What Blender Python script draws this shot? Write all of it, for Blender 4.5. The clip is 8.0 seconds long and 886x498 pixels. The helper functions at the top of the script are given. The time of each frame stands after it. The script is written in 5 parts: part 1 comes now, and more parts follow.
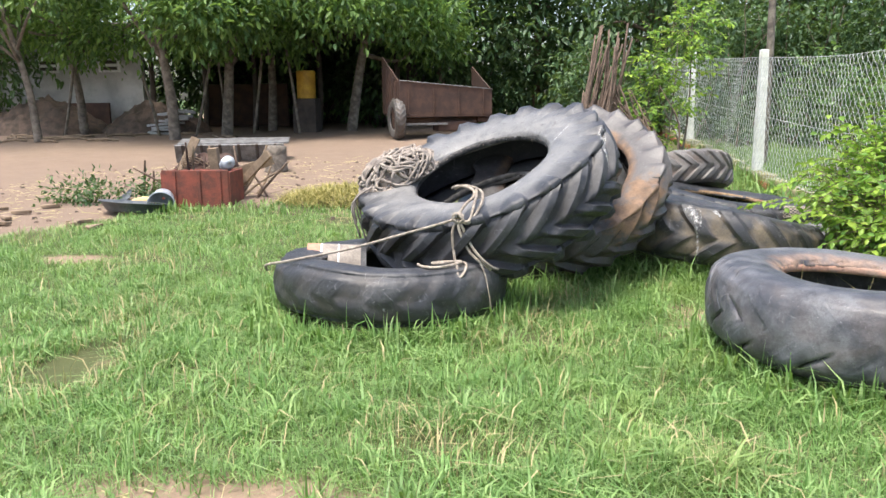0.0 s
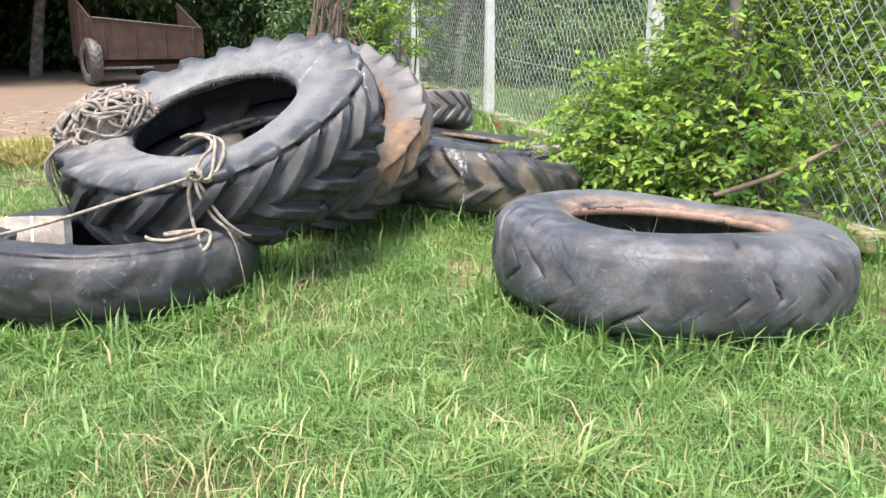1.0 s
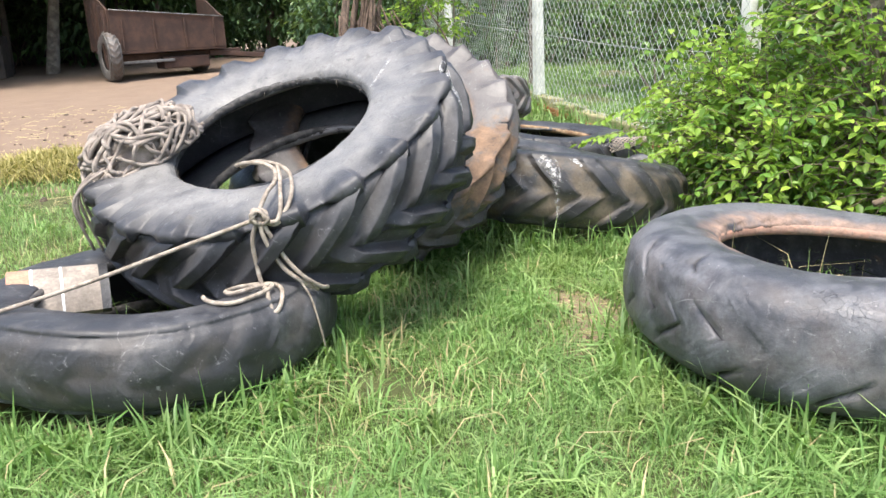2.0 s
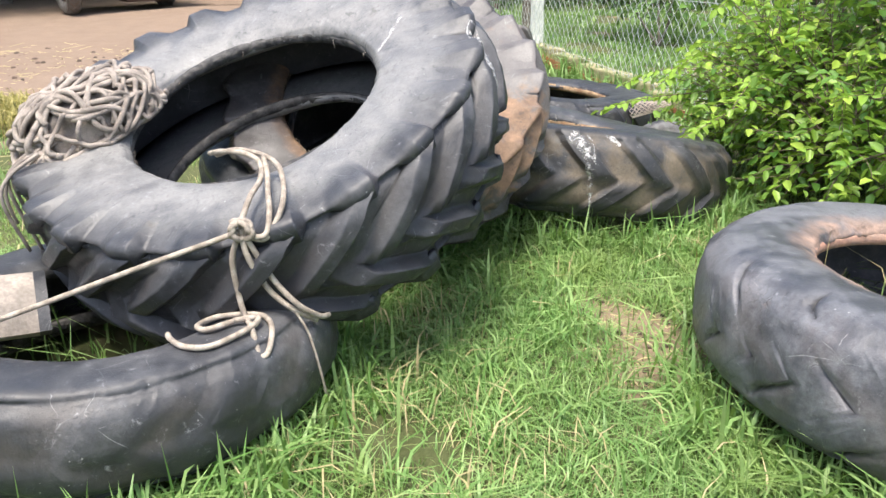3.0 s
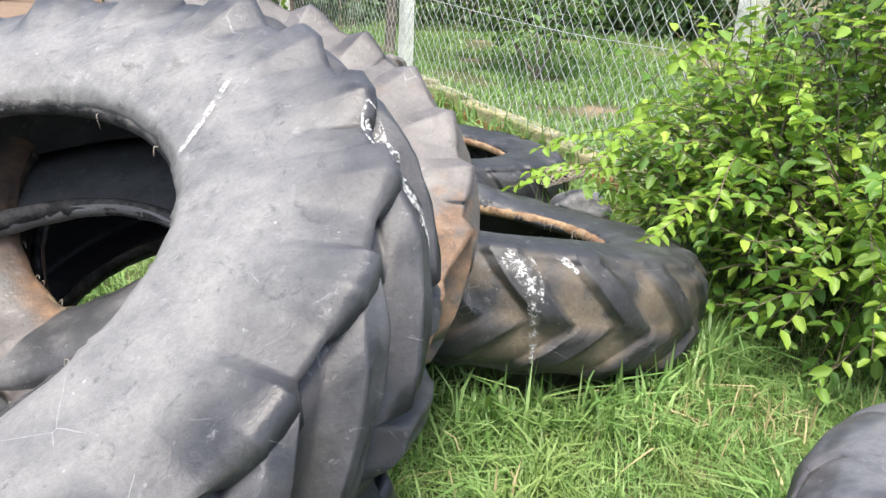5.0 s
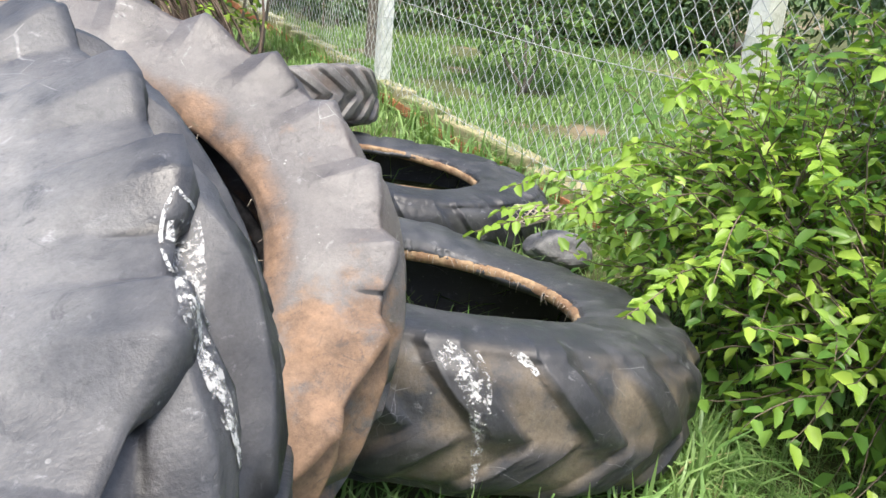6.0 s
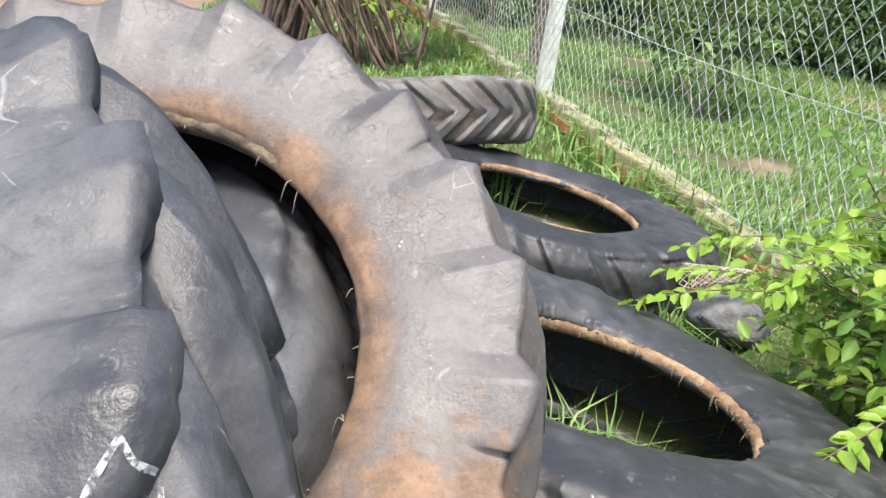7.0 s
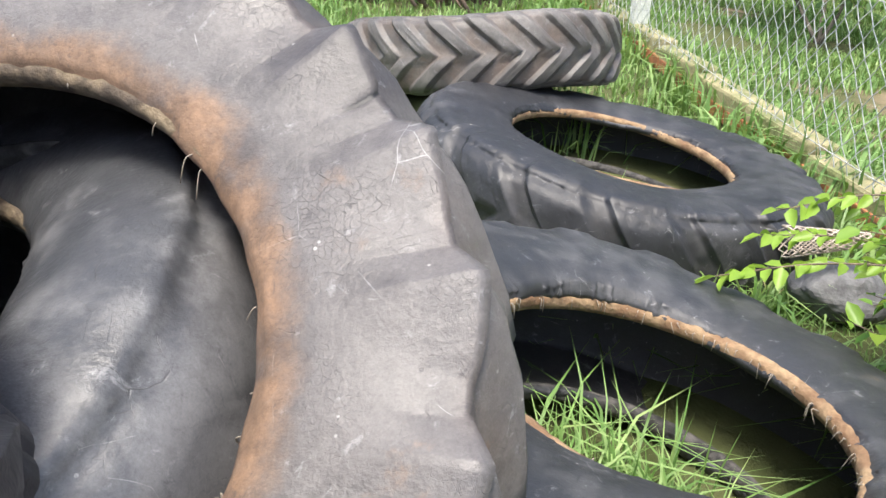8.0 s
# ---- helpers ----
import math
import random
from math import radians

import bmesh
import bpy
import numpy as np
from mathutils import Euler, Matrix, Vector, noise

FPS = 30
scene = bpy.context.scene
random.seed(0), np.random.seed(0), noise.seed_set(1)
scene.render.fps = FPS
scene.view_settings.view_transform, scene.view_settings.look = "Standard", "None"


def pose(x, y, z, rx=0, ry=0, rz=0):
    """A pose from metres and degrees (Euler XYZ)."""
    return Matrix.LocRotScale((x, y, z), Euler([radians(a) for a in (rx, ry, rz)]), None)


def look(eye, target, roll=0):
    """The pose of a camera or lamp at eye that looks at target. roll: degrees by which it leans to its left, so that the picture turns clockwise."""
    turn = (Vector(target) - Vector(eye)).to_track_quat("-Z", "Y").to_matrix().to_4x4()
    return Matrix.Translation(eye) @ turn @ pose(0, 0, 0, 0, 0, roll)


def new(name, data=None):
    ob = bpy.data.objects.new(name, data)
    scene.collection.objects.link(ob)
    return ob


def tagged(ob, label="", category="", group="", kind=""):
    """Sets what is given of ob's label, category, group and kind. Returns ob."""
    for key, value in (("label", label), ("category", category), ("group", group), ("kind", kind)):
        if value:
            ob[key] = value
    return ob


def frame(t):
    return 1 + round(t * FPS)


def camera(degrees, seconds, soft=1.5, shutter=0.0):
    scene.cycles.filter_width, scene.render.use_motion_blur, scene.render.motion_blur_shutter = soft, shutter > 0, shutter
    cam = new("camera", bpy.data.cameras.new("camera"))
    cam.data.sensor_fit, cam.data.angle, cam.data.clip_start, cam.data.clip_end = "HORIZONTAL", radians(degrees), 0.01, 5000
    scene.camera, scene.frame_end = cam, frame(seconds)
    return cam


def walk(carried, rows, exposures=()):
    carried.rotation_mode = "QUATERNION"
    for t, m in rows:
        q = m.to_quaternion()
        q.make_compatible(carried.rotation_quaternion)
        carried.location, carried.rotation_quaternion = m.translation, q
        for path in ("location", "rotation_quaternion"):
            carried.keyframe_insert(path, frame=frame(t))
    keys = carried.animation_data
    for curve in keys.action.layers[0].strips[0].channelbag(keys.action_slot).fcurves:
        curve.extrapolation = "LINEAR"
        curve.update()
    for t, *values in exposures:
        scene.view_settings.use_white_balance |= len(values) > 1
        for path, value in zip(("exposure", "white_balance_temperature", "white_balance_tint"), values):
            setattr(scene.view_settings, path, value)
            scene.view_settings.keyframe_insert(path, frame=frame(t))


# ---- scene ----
cam = camera(57.14, 8.0)
PATH = [
    (0, (1.087, 0.662, 1.340), (0.905, 2.619, 0.970), -0.6),
    (0.5, (0.976, 1.081, 1.284), (1.307, 2.997, 0.817), 0.3),
    (1, (0.919, 1.436, 1.245), (1.405, 3.311, 0.746), -0.2),
    (1.5, (0.821, 1.834, 1.297), (1.275, 3.711, 0.776), -1.6),
    (2, (0.748, 2.303, 1.332), (1.178, 4.176, 0.776), -2.8),
    (2.2, (0.745, 2.449, 1.333), (1.172, 4.315, 0.751), -3.0),
    (3.3, (0.726, 3.290, 1.413), (1.257, 5.078, 0.692), -0.6),
    (3.5, (0.720, 3.447, 1.430), (1.288, 5.222, 0.706), -0.4),
    (4, (0.828, 3.839, 1.397), (1.480, 5.589, 0.681), -0.1),
    (4.5, (0.914, 4.196, 1.369), (1.681, 5.911, 0.681), 0.6),
    (5.8, (1.434, 4.908, 1.391), (2.318, 6.573, 0.723), 4.6),
    (6, (1.483, 4.988, 1.392), (2.344, 6.665, 0.724), 5.4),
    (6.5, (1.608, 5.298, 1.413), (2.332, 7.035, 0.738), 7.2),
    (7, (1.657, 5.465, 1.420), (2.192, 7.256, 0.708), 8.1),
    (7.5, (1.795, 5.628, 1.392), (2.062, 7.454, 0.620), 6.0),
    (8, (1.950, 5.809, 1.359), (2.227, 7.591, 0.495), 4.5),
]
walk(cam, [(t, look(eye, target, roll)) for t, eye, target, roll in PATH], [(0, 1.37), (2, 1.45), (4.5, 1.45), (6, 1.36), (8, 1.40)])

from mathutils.bvhtree import BVHTree

# ---- world and light: a bright, thinly clouded sky ----
world = bpy.data.worlds.new("world")
scene.world = world
world.use_nodes = True
wn = world.node_tree.nodes
sky = wn.new("ShaderNodeTexSky")
sky.sky_type = 'NISHITA'
sky.sun_disc = False
SUN_UP, SUN_TURN = radians(72), radians(-150)
sky.sun_elevation, sky.sun_rotation = SUN_UP, SUN_TURN
sky.air_density, sky.dust_density, sky.ozone_density = 1.0, 4.0, 1.0
wn["Background"].inputs["Strength"].default_value = 0.15
world.node_tree.links.new(sky.outputs[0], wn["Background"].inputs["Color"])
sun_data = bpy.data.lights.new("sun", 'SUN')
sun_data.energy, sun_data.angle, sun_data.color = 2.3, radians(22), (1.0, 0.95, 0.87)
sun = new("sun", sun_data)
sun_way = Vector((math.sin(SUN_TURN) * math.cos(SUN_UP), math.cos(SUN_TURN) * math.cos(SUN_UP), math.sin(SUN_UP)))
sun.matrix_world = look(sun_way * 50, (0, 0, 0))

rng = np.random.default_rng(7)


# ---- materials ----
class Nodes:
    """A small wrapper for building node materials."""

    def __init__(self, name):
        self.mat = bpy.data.materials.new(name)
        self.mat.use_nodes = True
        self.t = self.mat.node_tree
        self.bsdf = self.t.nodes["Principled BSDF"]

    def add(self, kind, **inputs):
        n = self.t.nodes.new(kind)
        for key, v in inputs.items():
            self.put(n.inputs[key.replace("_", " ")], v)
        return n

    def put(self, socket, v):
        if isinstance(v, bpy.types.NodeSocket):
            self.t.links.new(v, socket)
        elif isinstance(v, tuple) and len(v) == 3 and socket.type == 'RGBA':
            socket.default_value = (*v, 1)
        else:
            socket.default_value = v

    def coord(self, which="Object"):
        return self.add("ShaderNodeTexCoord").outputs[which]

    def noise(self, scale, detail=5.0, rough=0.6, vec=None, distort=0.0):
        n = self.add("ShaderNodeTexNoise", Vector=vec if vec else self.coord(), Scale=scale, Detail=detail, Roughness=rough, Distortion=distort)
        return n.outputs["Fac"]

    def ramp(self, fac, *stops):
        n = self.add("ShaderNodeValToRGB", Fac=fac)
        el = n.color_ramp.elements
        while len(el) < len(stops):
            el.new(0.5)
        for e, (p, c) in zip(el, stops):
            e.position = p
            e.color = (*c, 1) if isinstance(c, tuple) else (c, c, c, 1)
        return n.outputs["Color"]

    def mix(self, fac, a, b, mode='MIX'):
        n = self.t.nodes.new("ShaderNodeMix")
        n.data_type, n.blend_type = 'RGBA', mode
        for key, v in (("Factor_Float", fac), ("A_Color", a), ("B_Color", b)):
            sock = [q for q in n.inputs if q.identifier == key][0]
            self.put(sock, v)
        return [q for q in n.outputs if q.identifier == "Result_Color"][0]

    def math(self, op, a, b=0.0, clamp=False):
        n = self.t.nodes.new("ShaderNodeMath")
        n.operation, n.use_clamp = op, clamp
        self.put(n.inputs[0], a)
        self.put(n.inputs[1], b)
        return n.outputs[0]

    def step(self, v, lo, hi):
        n = self.t.nodes.new("ShaderNodeMapRange")
        n.interpolation_type = 'SMOOTHSTEP'
        for key, q in (("Value", v), ("From Min", lo), ("From Max", hi)):
            self.put(n.inputs[key], q)
        return n.outputs["Result"]

    def bump(self, height, strength=0.5, distance=0.01, normal=None):
        n = self.add("ShaderNodeBump", Height=height, Strength=strength, Distance=distance)
        if normal:
            self.put(n.inputs["Normal"], normal)
        return n.outputs["Normal"]

    def done(self, color, rough=0.7, normal=None, metal=0.0, spec=0.5):
        self.put(self.bsdf.inputs["Base Color"], color)
        self.put(self.bsdf.inputs["Roughness"], rough)
        self.put(self.bsdf.inputs["Metallic"], metal)
        self.put(self.bsdf.inputs["Specular IOR Level"], spec)
        if normal:
            self.put(self.bsdf.inputs["Normal"], normal)
        return self.mat


def simple(name, c1, c2, scale=8.0, rough=0.8, bump=0.4, dist=0.01, fine=60.0, metal=0.0, spec=0.4):
    m = Nodes(name)
    big, small = m.noise(scale), m.noise(fine, 3)
    col = m.mix(m.step(big, 0.35, 0.65), c1, c2)
    col = m.mix(0.35, col, m.ramp(small, (0.3, (0.25, 0.25, 0.25)), (0.7, (0.75, 0.75, 0.75))), 'OVERLAY')
    return m.done(col, rough, m.bump(m.math('ADD', big, m.math('MULTIPLY', small, 0.4)), bump, dist), metal, spec)


STAINS = [(0.50, -0.45, 0.14, 0.19), (0.42, -0.55, 0.14, 0.18), (0.60, -0.28, 0.08, 0.10), (0.30, -0.60, 0.14, 0.2)]


def rubber(name, dark, dust, mud, ring=(0.0, 0.0), mud_amount=0.5, dusty=0.5, crack=0.5, groove=0.3, stains=(), net=20.0, gloss=0.0, sky_sheen=None):
    """Weathered tyre rubber: dark, paler with dust, with mud in patches and a muddy ring round the bead (inner, outer
    radius).
    """
    m = Nodes(name)
    co = m.coord()
    big, mid, fine = m.noise(2.3, 4), m.noise(11, 6, 0.65), m.noise(120, 4, 0.7)
    col = m.mix(m.step(m.math('ADD', m.math('MULTIPLY', big, 0.6), m.math('MULTIPLY', mid, 0.4)), 0.62 - dusty * 0.3, 0.78 - dusty * 0.3), dark, dust)
    if sky_sheen:
        # the smooth sidewall is painted paler than the tread for sky sheen and dust
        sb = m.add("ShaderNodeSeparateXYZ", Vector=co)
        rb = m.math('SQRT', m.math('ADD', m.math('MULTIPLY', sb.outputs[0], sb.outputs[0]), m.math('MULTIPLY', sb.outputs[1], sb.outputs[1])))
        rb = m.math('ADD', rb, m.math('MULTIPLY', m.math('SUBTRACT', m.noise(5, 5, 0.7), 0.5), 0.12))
        pale = m.math('MULTIPLY', m.math('SUBTRACT', 1.0, m.step(rb, sky_sheen[0], sky_sheen[1])), m.ramp(mid, (0.3, 0.5), (0.6, 1.0)))
        col = m.mix(pale, col, sky_sheen[2])
    # scuffs and pale scratches
    scuff = m.noise(26, 8, 0.75, distort=0.6)
    col = m.mix(m.math('MULTIPLY', m.step(scuff, 0.58, 0.70), 0.4), col, (0.33, 0.33, 0.34))
    speck = m.add("ShaderNodeTexVoronoi", Vector=co, Scale=28.0)
    dot = m.math('MULTIPLY', m.math('SUBTRACT', 1.0, m.step(speck.outputs["Distance"], 0.05, 0.09)), m.step(m.noise(9, 2), 0.52, 0.6))
    col = m.mix(m.math('MULTIPLY', dot, 0.5), col, (0.5, 0.5, 0.48))
    # thin pale scratches in a few places
    cut = m.add("ShaderNodeTexVoronoi", Vector=m.mix(0.05, co, m.add("ShaderNodeTexNoise", Vector=co, Scale=5.0).outputs["Color"]), Scale=9.0)
    cut.feature = 'DISTANCE_TO_EDGE'
    mark = m.math('MULTIPLY', m.math('SUBTRACT', 1.0, m.step(cut.outputs["Distance"], 0.0, 0.007)), m.step(m.noise(5.0, 4, 0.7), 0.56, 0.62))
    col = m.mix(m.math('MULTIPLY', mark, 0.5), col, (0.36, 0.36, 0.36))
    patch = m.step(m.math('ADD', m.math('MULTIPLY', m.noise(3.1, 3), 0.65), m.math('MULTIPLY', m.noise(17, 5), 0.35)), 0.68 - mud_amount * 0.28, 0.80 - mud_amount * 0.24)
    if ring[1] > 0:
        sep = m.add("ShaderNodeSeparateXYZ", Vector=co)
        rad = m.math('SQRT', m.math('ADD', m.math('MULTIPLY', sep.outputs[0], sep.outputs[0]), m.math('MULTIPLY', sep.outputs[1], sep.outputs[1])))
        wob = m.math('MULTIPLY', m.math('SUBTRACT', m.noise(6, 5, 0.65), 0.5), 0.13)
        edge = m.math('SUBTRACT', 1.0, m.step(m.math('ADD', rad, wob), ring[0], ring[1]))
        patch = m.math('MAXIMUM', patch, m.math('MULTIPLY', edge, m.step(m.noise(9, 5), 0.22, 0.55)))
    for sx, sy, sz, sr in stains:
        d = m.add("ShaderNodeVectorMath", Vector=co)
        d.operation = 'DISTANCE'
        d.inputs[1].default_value = (sx, sy, sz)
        reach = m.math('ADD', d.outputs["Value"], m.math('MULTIPLY', m.math('SUBTRACT', m.noise(9, 5, 0.7), 0.5), sr * 2.4))
        patch = m.math('MAXIMUM', patch, m.math('SUBTRACT', 1.0, m.step(reach, sr * 0.45, sr)))
    att = m.add("ShaderNodeAttribute")
    att.attribute_name = "groove"
    dirt = m.math('MULTIPLY', att.outputs["Fac"], m.step(m.noise(7, 5, 0.65), 0.35, 0.62))
    patch = m.math('MAXIMUM', patch, m.math('MULTIPLY', dirt, groove))
    mudcol = m.mix(m.step(m.noise(14, 7, 0.7), 0.35, 0.65), mud, tuple(c * 0.5 for c in mud))
    col = m.mix(m.math('MULTIPLY', patch, 0.85), col, mudcol)
    vor = m.add("ShaderNodeTexVoronoi", Vector=m.mix(0.09, co, m.add("ShaderNodeTexNoise", Vector=co, Scale=9.0).outputs["Color"]), Scale=net)
    vor.feature = 'DISTANCE_TO_EDGE'
    line = m.math('SUBTRACT', 1.0, m.step(vor.outputs["Distance"], 0.0, 0.013))
    line = m.math('MULTIPLY', line, m.step(m.noise(6.5, 6, 0.75), 0.56 - 0.08 * crack, 0.74 - 0.08 * crack))
    hair = m.add("ShaderNodeTexVoronoi", Vector=m.mix(0.05, co, m.add("ShaderNodeTexNoise", Vector=co, Scale=22.0).outputs["Color"]), Scale=net * 3.1)
    hair.feature = 'DISTANCE_TO_EDGE'
    thin = m.math('SUBTRACT', 1.0, m.step(hair.outputs["Distance"], 0.0, 0.03))
    thin = m.math('MULTIPLY', thin, m.step(m.noise(4.5, 5, 0.7), 0.50, 0.64))
    line = m.math('MAXIMUM', line, m.math('MULTIPLY', thin, 0.35))
    # fine pitted grain
    col = m.mix(0.5, col, m.ramp(m.math('ADD', m.math('MULTIPLY', m.noise(70, 8, 0.8), 0.6), m.math('MULTIPLY', m.noise(260, 4, 0.75), 0.4)), (0.34, (0.22, 0.22, 0.22)), (0.5, (0.5, 0.5, 0.5)), (0.66, (0.78, 0.78, 0.78))), 'OVERLAY')
    # dark scuffed streaks
    col = m.mix(m.math('MULTIPLY', m.step(m.noise(19, 9, 0.8, distort=1.2), 0.54, 0.66), 0.6), col, dark)
    col = m.mix(m.math('MULTIPLY', line, crack), col, (0.012, 0.012, 0.013))
    rent = m.add("ShaderNodeAttribute")
    rent.attribute_name = "split"
    col = m.mix(m.step(rent.outputs["Fac"], 0.35, 0.8), col, (0.012, 0.012, 0.013))
    h = m.math('ADD', m.math('MULTIPLY', m.math('ADD', fine, m.noise(45, 6, 0.7)), 0.18), m.math('ADD', mid, m.math('MULTIPLY', line, -1.2 * crack)))
    rough = m.math('ADD', m.ramp(mid, (0.3, 0.36 - gloss), (0.75, 0.66 - gloss)), m.math('MULTIPLY', patch, 0.25))
    return m.done(col, rough, m.bump(h, 0.5, 0.009), 0.0, 0.5)


# last argument: sidewall colour lifted in place of the sky's reflection
M_BIG = rubber("sheen_painted_rubber", (0.022, 0.023, 0.027), (0.06, 0.061, 0.066), (0.075, 0.062, 0.05), mud_amount=0.22, dusty=0.55, crack=0.12, groove=0.75, sky_sheen=(0.62, 0.82, (0.178, 0.175, 0.169)))
M_BROWN = rubber("muddy_rubber", (0.05, 0.046, 0.046), (0.105, 0.098, 0.096), (0.25, 0.152, 0.09), ring=(0.47, 0.525), mud_amount=0.16, dusty=0.65, crack=0.5, groove=0.35, stains=STAINS, net=30.0)
M_DARK = rubber("dark_rubber", (0.026, 0.027, 0.03), (0.066, 0.067, 0.071), (0.20, 0.16, 0.11), mud_amount=0.15, dusty=0.4, crack=0.3, groove=1.1)
M_BLACK = rubber("black_rubber", (0.02, 0.021, 0.024), (0.05, 0.051, 0.055), (0.09, 0.08, 0.07), mud_amount=0.1, dusty=0.45, crack=0.2)
M_INNER = rubber("glossy_rubber", (0.045, 0.047, 0.051), (0.135, 0.135, 0.138), (0.12, 0.095, 0.075), mud_amount=0.2, dusty=0.55, crack=0.5, groove=0.2, gloss=0.1)
M_GREY = rubber("grey_rubber", (0.044, 0.046, 0.054), (0.118, 0.121, 0.132), (0.30, 0.20, 0.145), ring=(0.50, 0.575), mud_amount=0.16, dusty=0.65, crack=1.0, groove=0.2)
M_OLD = rubber("old_field_rubber", (0.085, 0.08, 0.075), (0.16, 0.15, 0.138), (0.15, 0.10, 0.07), mud_amount=0.35, dusty=0.55, crack=0.4, groove=0.7)
M_LOW = rubber("shaded_rubber", (0.027, 0.028, 0.031), (0.075, 0.076, 0.08), (0.13, 0.10, 0.075), mud_amount=0.25, dusty=0.5, crack=0.4, groove=0.35)
M_BEAD = simple("bead_rust", (0.17, 0.10, 0.055), (0.29, 0.20, 0.115), 14, 0.85, 0.9, 0.012)
M_BEADTAN = simple("bead_tan", (0.20, 0.155, 0.10), (0.065, 0.05, 0.038), 16, 0.85, 0.9, 0.01)
M_BEADGREY = simple("bead_grey", (0.024, 0.024, 0.024), (0.085, 0.08, 0.076), 22, 0.8, 0.9, 0.012)
M_BEADPINK = simple("bead_pink", (0.36, 0.20, 0.14), (0.24, 0.17, 0.13), 9, 0.85, 0.6, 0.01)
M_ROPE = simple("pale_rope", (0.36, 0.315, 0.26), (0.21, 0.175, 0.14), 30, 0.95, 0.9, 0.006, fine=260)
M_ROPEDIRTY = simple("dirty_rope", (0.33, 0.285, 0.245), (0.17, 0.145, 0.125), 14, 0.95, 0.9, 0.006, fine=260)
M_CONCRETE = simple("concrete", (0.76, 0.76, 0.70), (0.60, 0.61, 0.53), 9, 0.9, 0.7, 0.012)
M_CURB = simple("mossy_concrete", (0.40, 0.35, 0.20), (0.20, 0.22, 0.09), 5, 0.95, 0.8, 0.02)
M_BRICK = simple("brick", (0.42, 0.17, 0.08), (0.30, 0.12, 0.06), 9, 0.9, 0.7, 0.01)
M_WIRE = simple("galvanised_wire", (0.56, 0.57, 0.55), (0.42, 0.43, 0.41), 20, 0.55, 0.1, 0.001, metal=0.3)
M_BARK = simple("bark", (0.20, 0.15, 0.11), (0.11, 0.085, 0.065), 12, 0.95, 1.0, 0.02)
M_PALEBARK = simple("pale_bark", (0.22, 0.19, 0.155), (0.10, 0.085, 0.07), 7, 0.95, 1.0, 0.02)
M_STICK = simple("stick_wood", (0.17, 0.12, 0.09), (0.09, 0.065, 0.05), 10, 0.95, 0.8, 0.01)
M_RUST = simple("rusty_sheet", (0.082, 0.046, 0.033), (0.05, 0.031, 0.025), 4, 0.85, 0.6, 0.008)
M_REDBOX = simple("red_worn_paint", (0.21, 0.055, 0.035), (0.11, 0.04, 0.028), 7, 0.7, 0.6, 0.008)
M_OLDWOOD = simple("old_wood", (0.26, 0.19, 0.13), (0.15, 0.11, 0.075), 6, 0.9, 0.8, 0.01)
M_STEEL = simple("dull_steel", (0.20, 0.20, 0.20), (0.11, 0.105, 0.10), 8, 0.6, 0.4, 0.006, metal=0.4)
M_BUCKET = simple("grey_plastic", (0.40, 0.43, 0.46), (0.28, 0.30, 0.33), 6, 0.5, 0.2, 0.004)
M_BASIN = simple("dark_plastic", (0.055, 0.065, 0.075), (0.10, 0.11, 0.12), 8, 0.5, 0.2, 0.004)
M_BOARD = simple("pale_board", (0.31, 0.27, 0.23), (0.20, 0.175, 0.15), 9, 0.85, 0.5, 0.006)
M_BOARDEND = simple("pink_board_end", (0.44, 0.25, 0.17), (0.33, 0.19, 0.13), 12, 0.85, 0.5, 0.006)
M_SHEDWALL = simple("grey_plaster", (0.46, 0.46, 0.46), (0.34, 0.34, 0.34), 2, 0.9, 0.4, 0.01)
M_SHEDROOF = simple("shed_sheet", (0.14, 0.13, 0.125), (0.08, 0.075, 0.07), 3, 0.8, 0.5, 0.01)
M_DARKWOOD = simple("shed_timber", (0.07, 0.055, 0.045), (0.04, 0.034, 0.03), 5, 0.9, 0.6, 0.01)
M_RUBBLE = simple("earth_heap", (0.13, 0.092, 0.07), (0.065, 0.05, 0.04), 5, 0.95, 1.0, 0.03)
M_WHITEPAINT = simple("white_paint", (0.75, 0.76, 0.77), (0.6, 0.61, 0.62), 5, 0.7, 0.2, 0.004)
M_YELLOW = simple("yellow_paint", (0.55, 0.33, 0.04), (0.40, 0.22, 0.03), 6, 0.6, 0.3, 0.004)
M_NET = simple("net_plastic", (0.50, 0.42, 0.36), (0.36, 0.30, 0.26), 30, 0.7, 0.3, 0.003)
M_SACK = simple("grey_sack", (0.16, 0.16, 0.165), (0.09, 0.09, 0.095), 12, 0.75, 0.8, 0.01)
M_LOOF = simple("pale_gourd", (0.52, 0.42, 0.20), (0.40, 0.30, 0.15), 10, 0.8, 0.4, 0.006)


def splash_material(name, lo, hi, most):
    """A thin dried white crust, broken through in places."""
    m = Nodes(name)
    m.done(m.mix(m.noise(40, 4), (0.62, 0.62, 0.61), (0.40, 0.40, 0.39)), 0.85)
    hole = m.step(m.math('ADD', m.math('MULTIPLY', m.noise(38, 5, 0.7), 0.6), m.math('MULTIPLY', m.noise(140, 3), 0.4)), lo, hi)
    m.put(m.bsdf.inputs["Alpha"], m.math('MULTIPLY', m.math('SUBTRACT', 1.0, hole), most))
    return m.mat


M_WHITE = splash_material("white_crust", 0.42, 0.56, 0.8)
M_FAINT = splash_material("faint_white_film", 0.40, 0.54, 0.6)


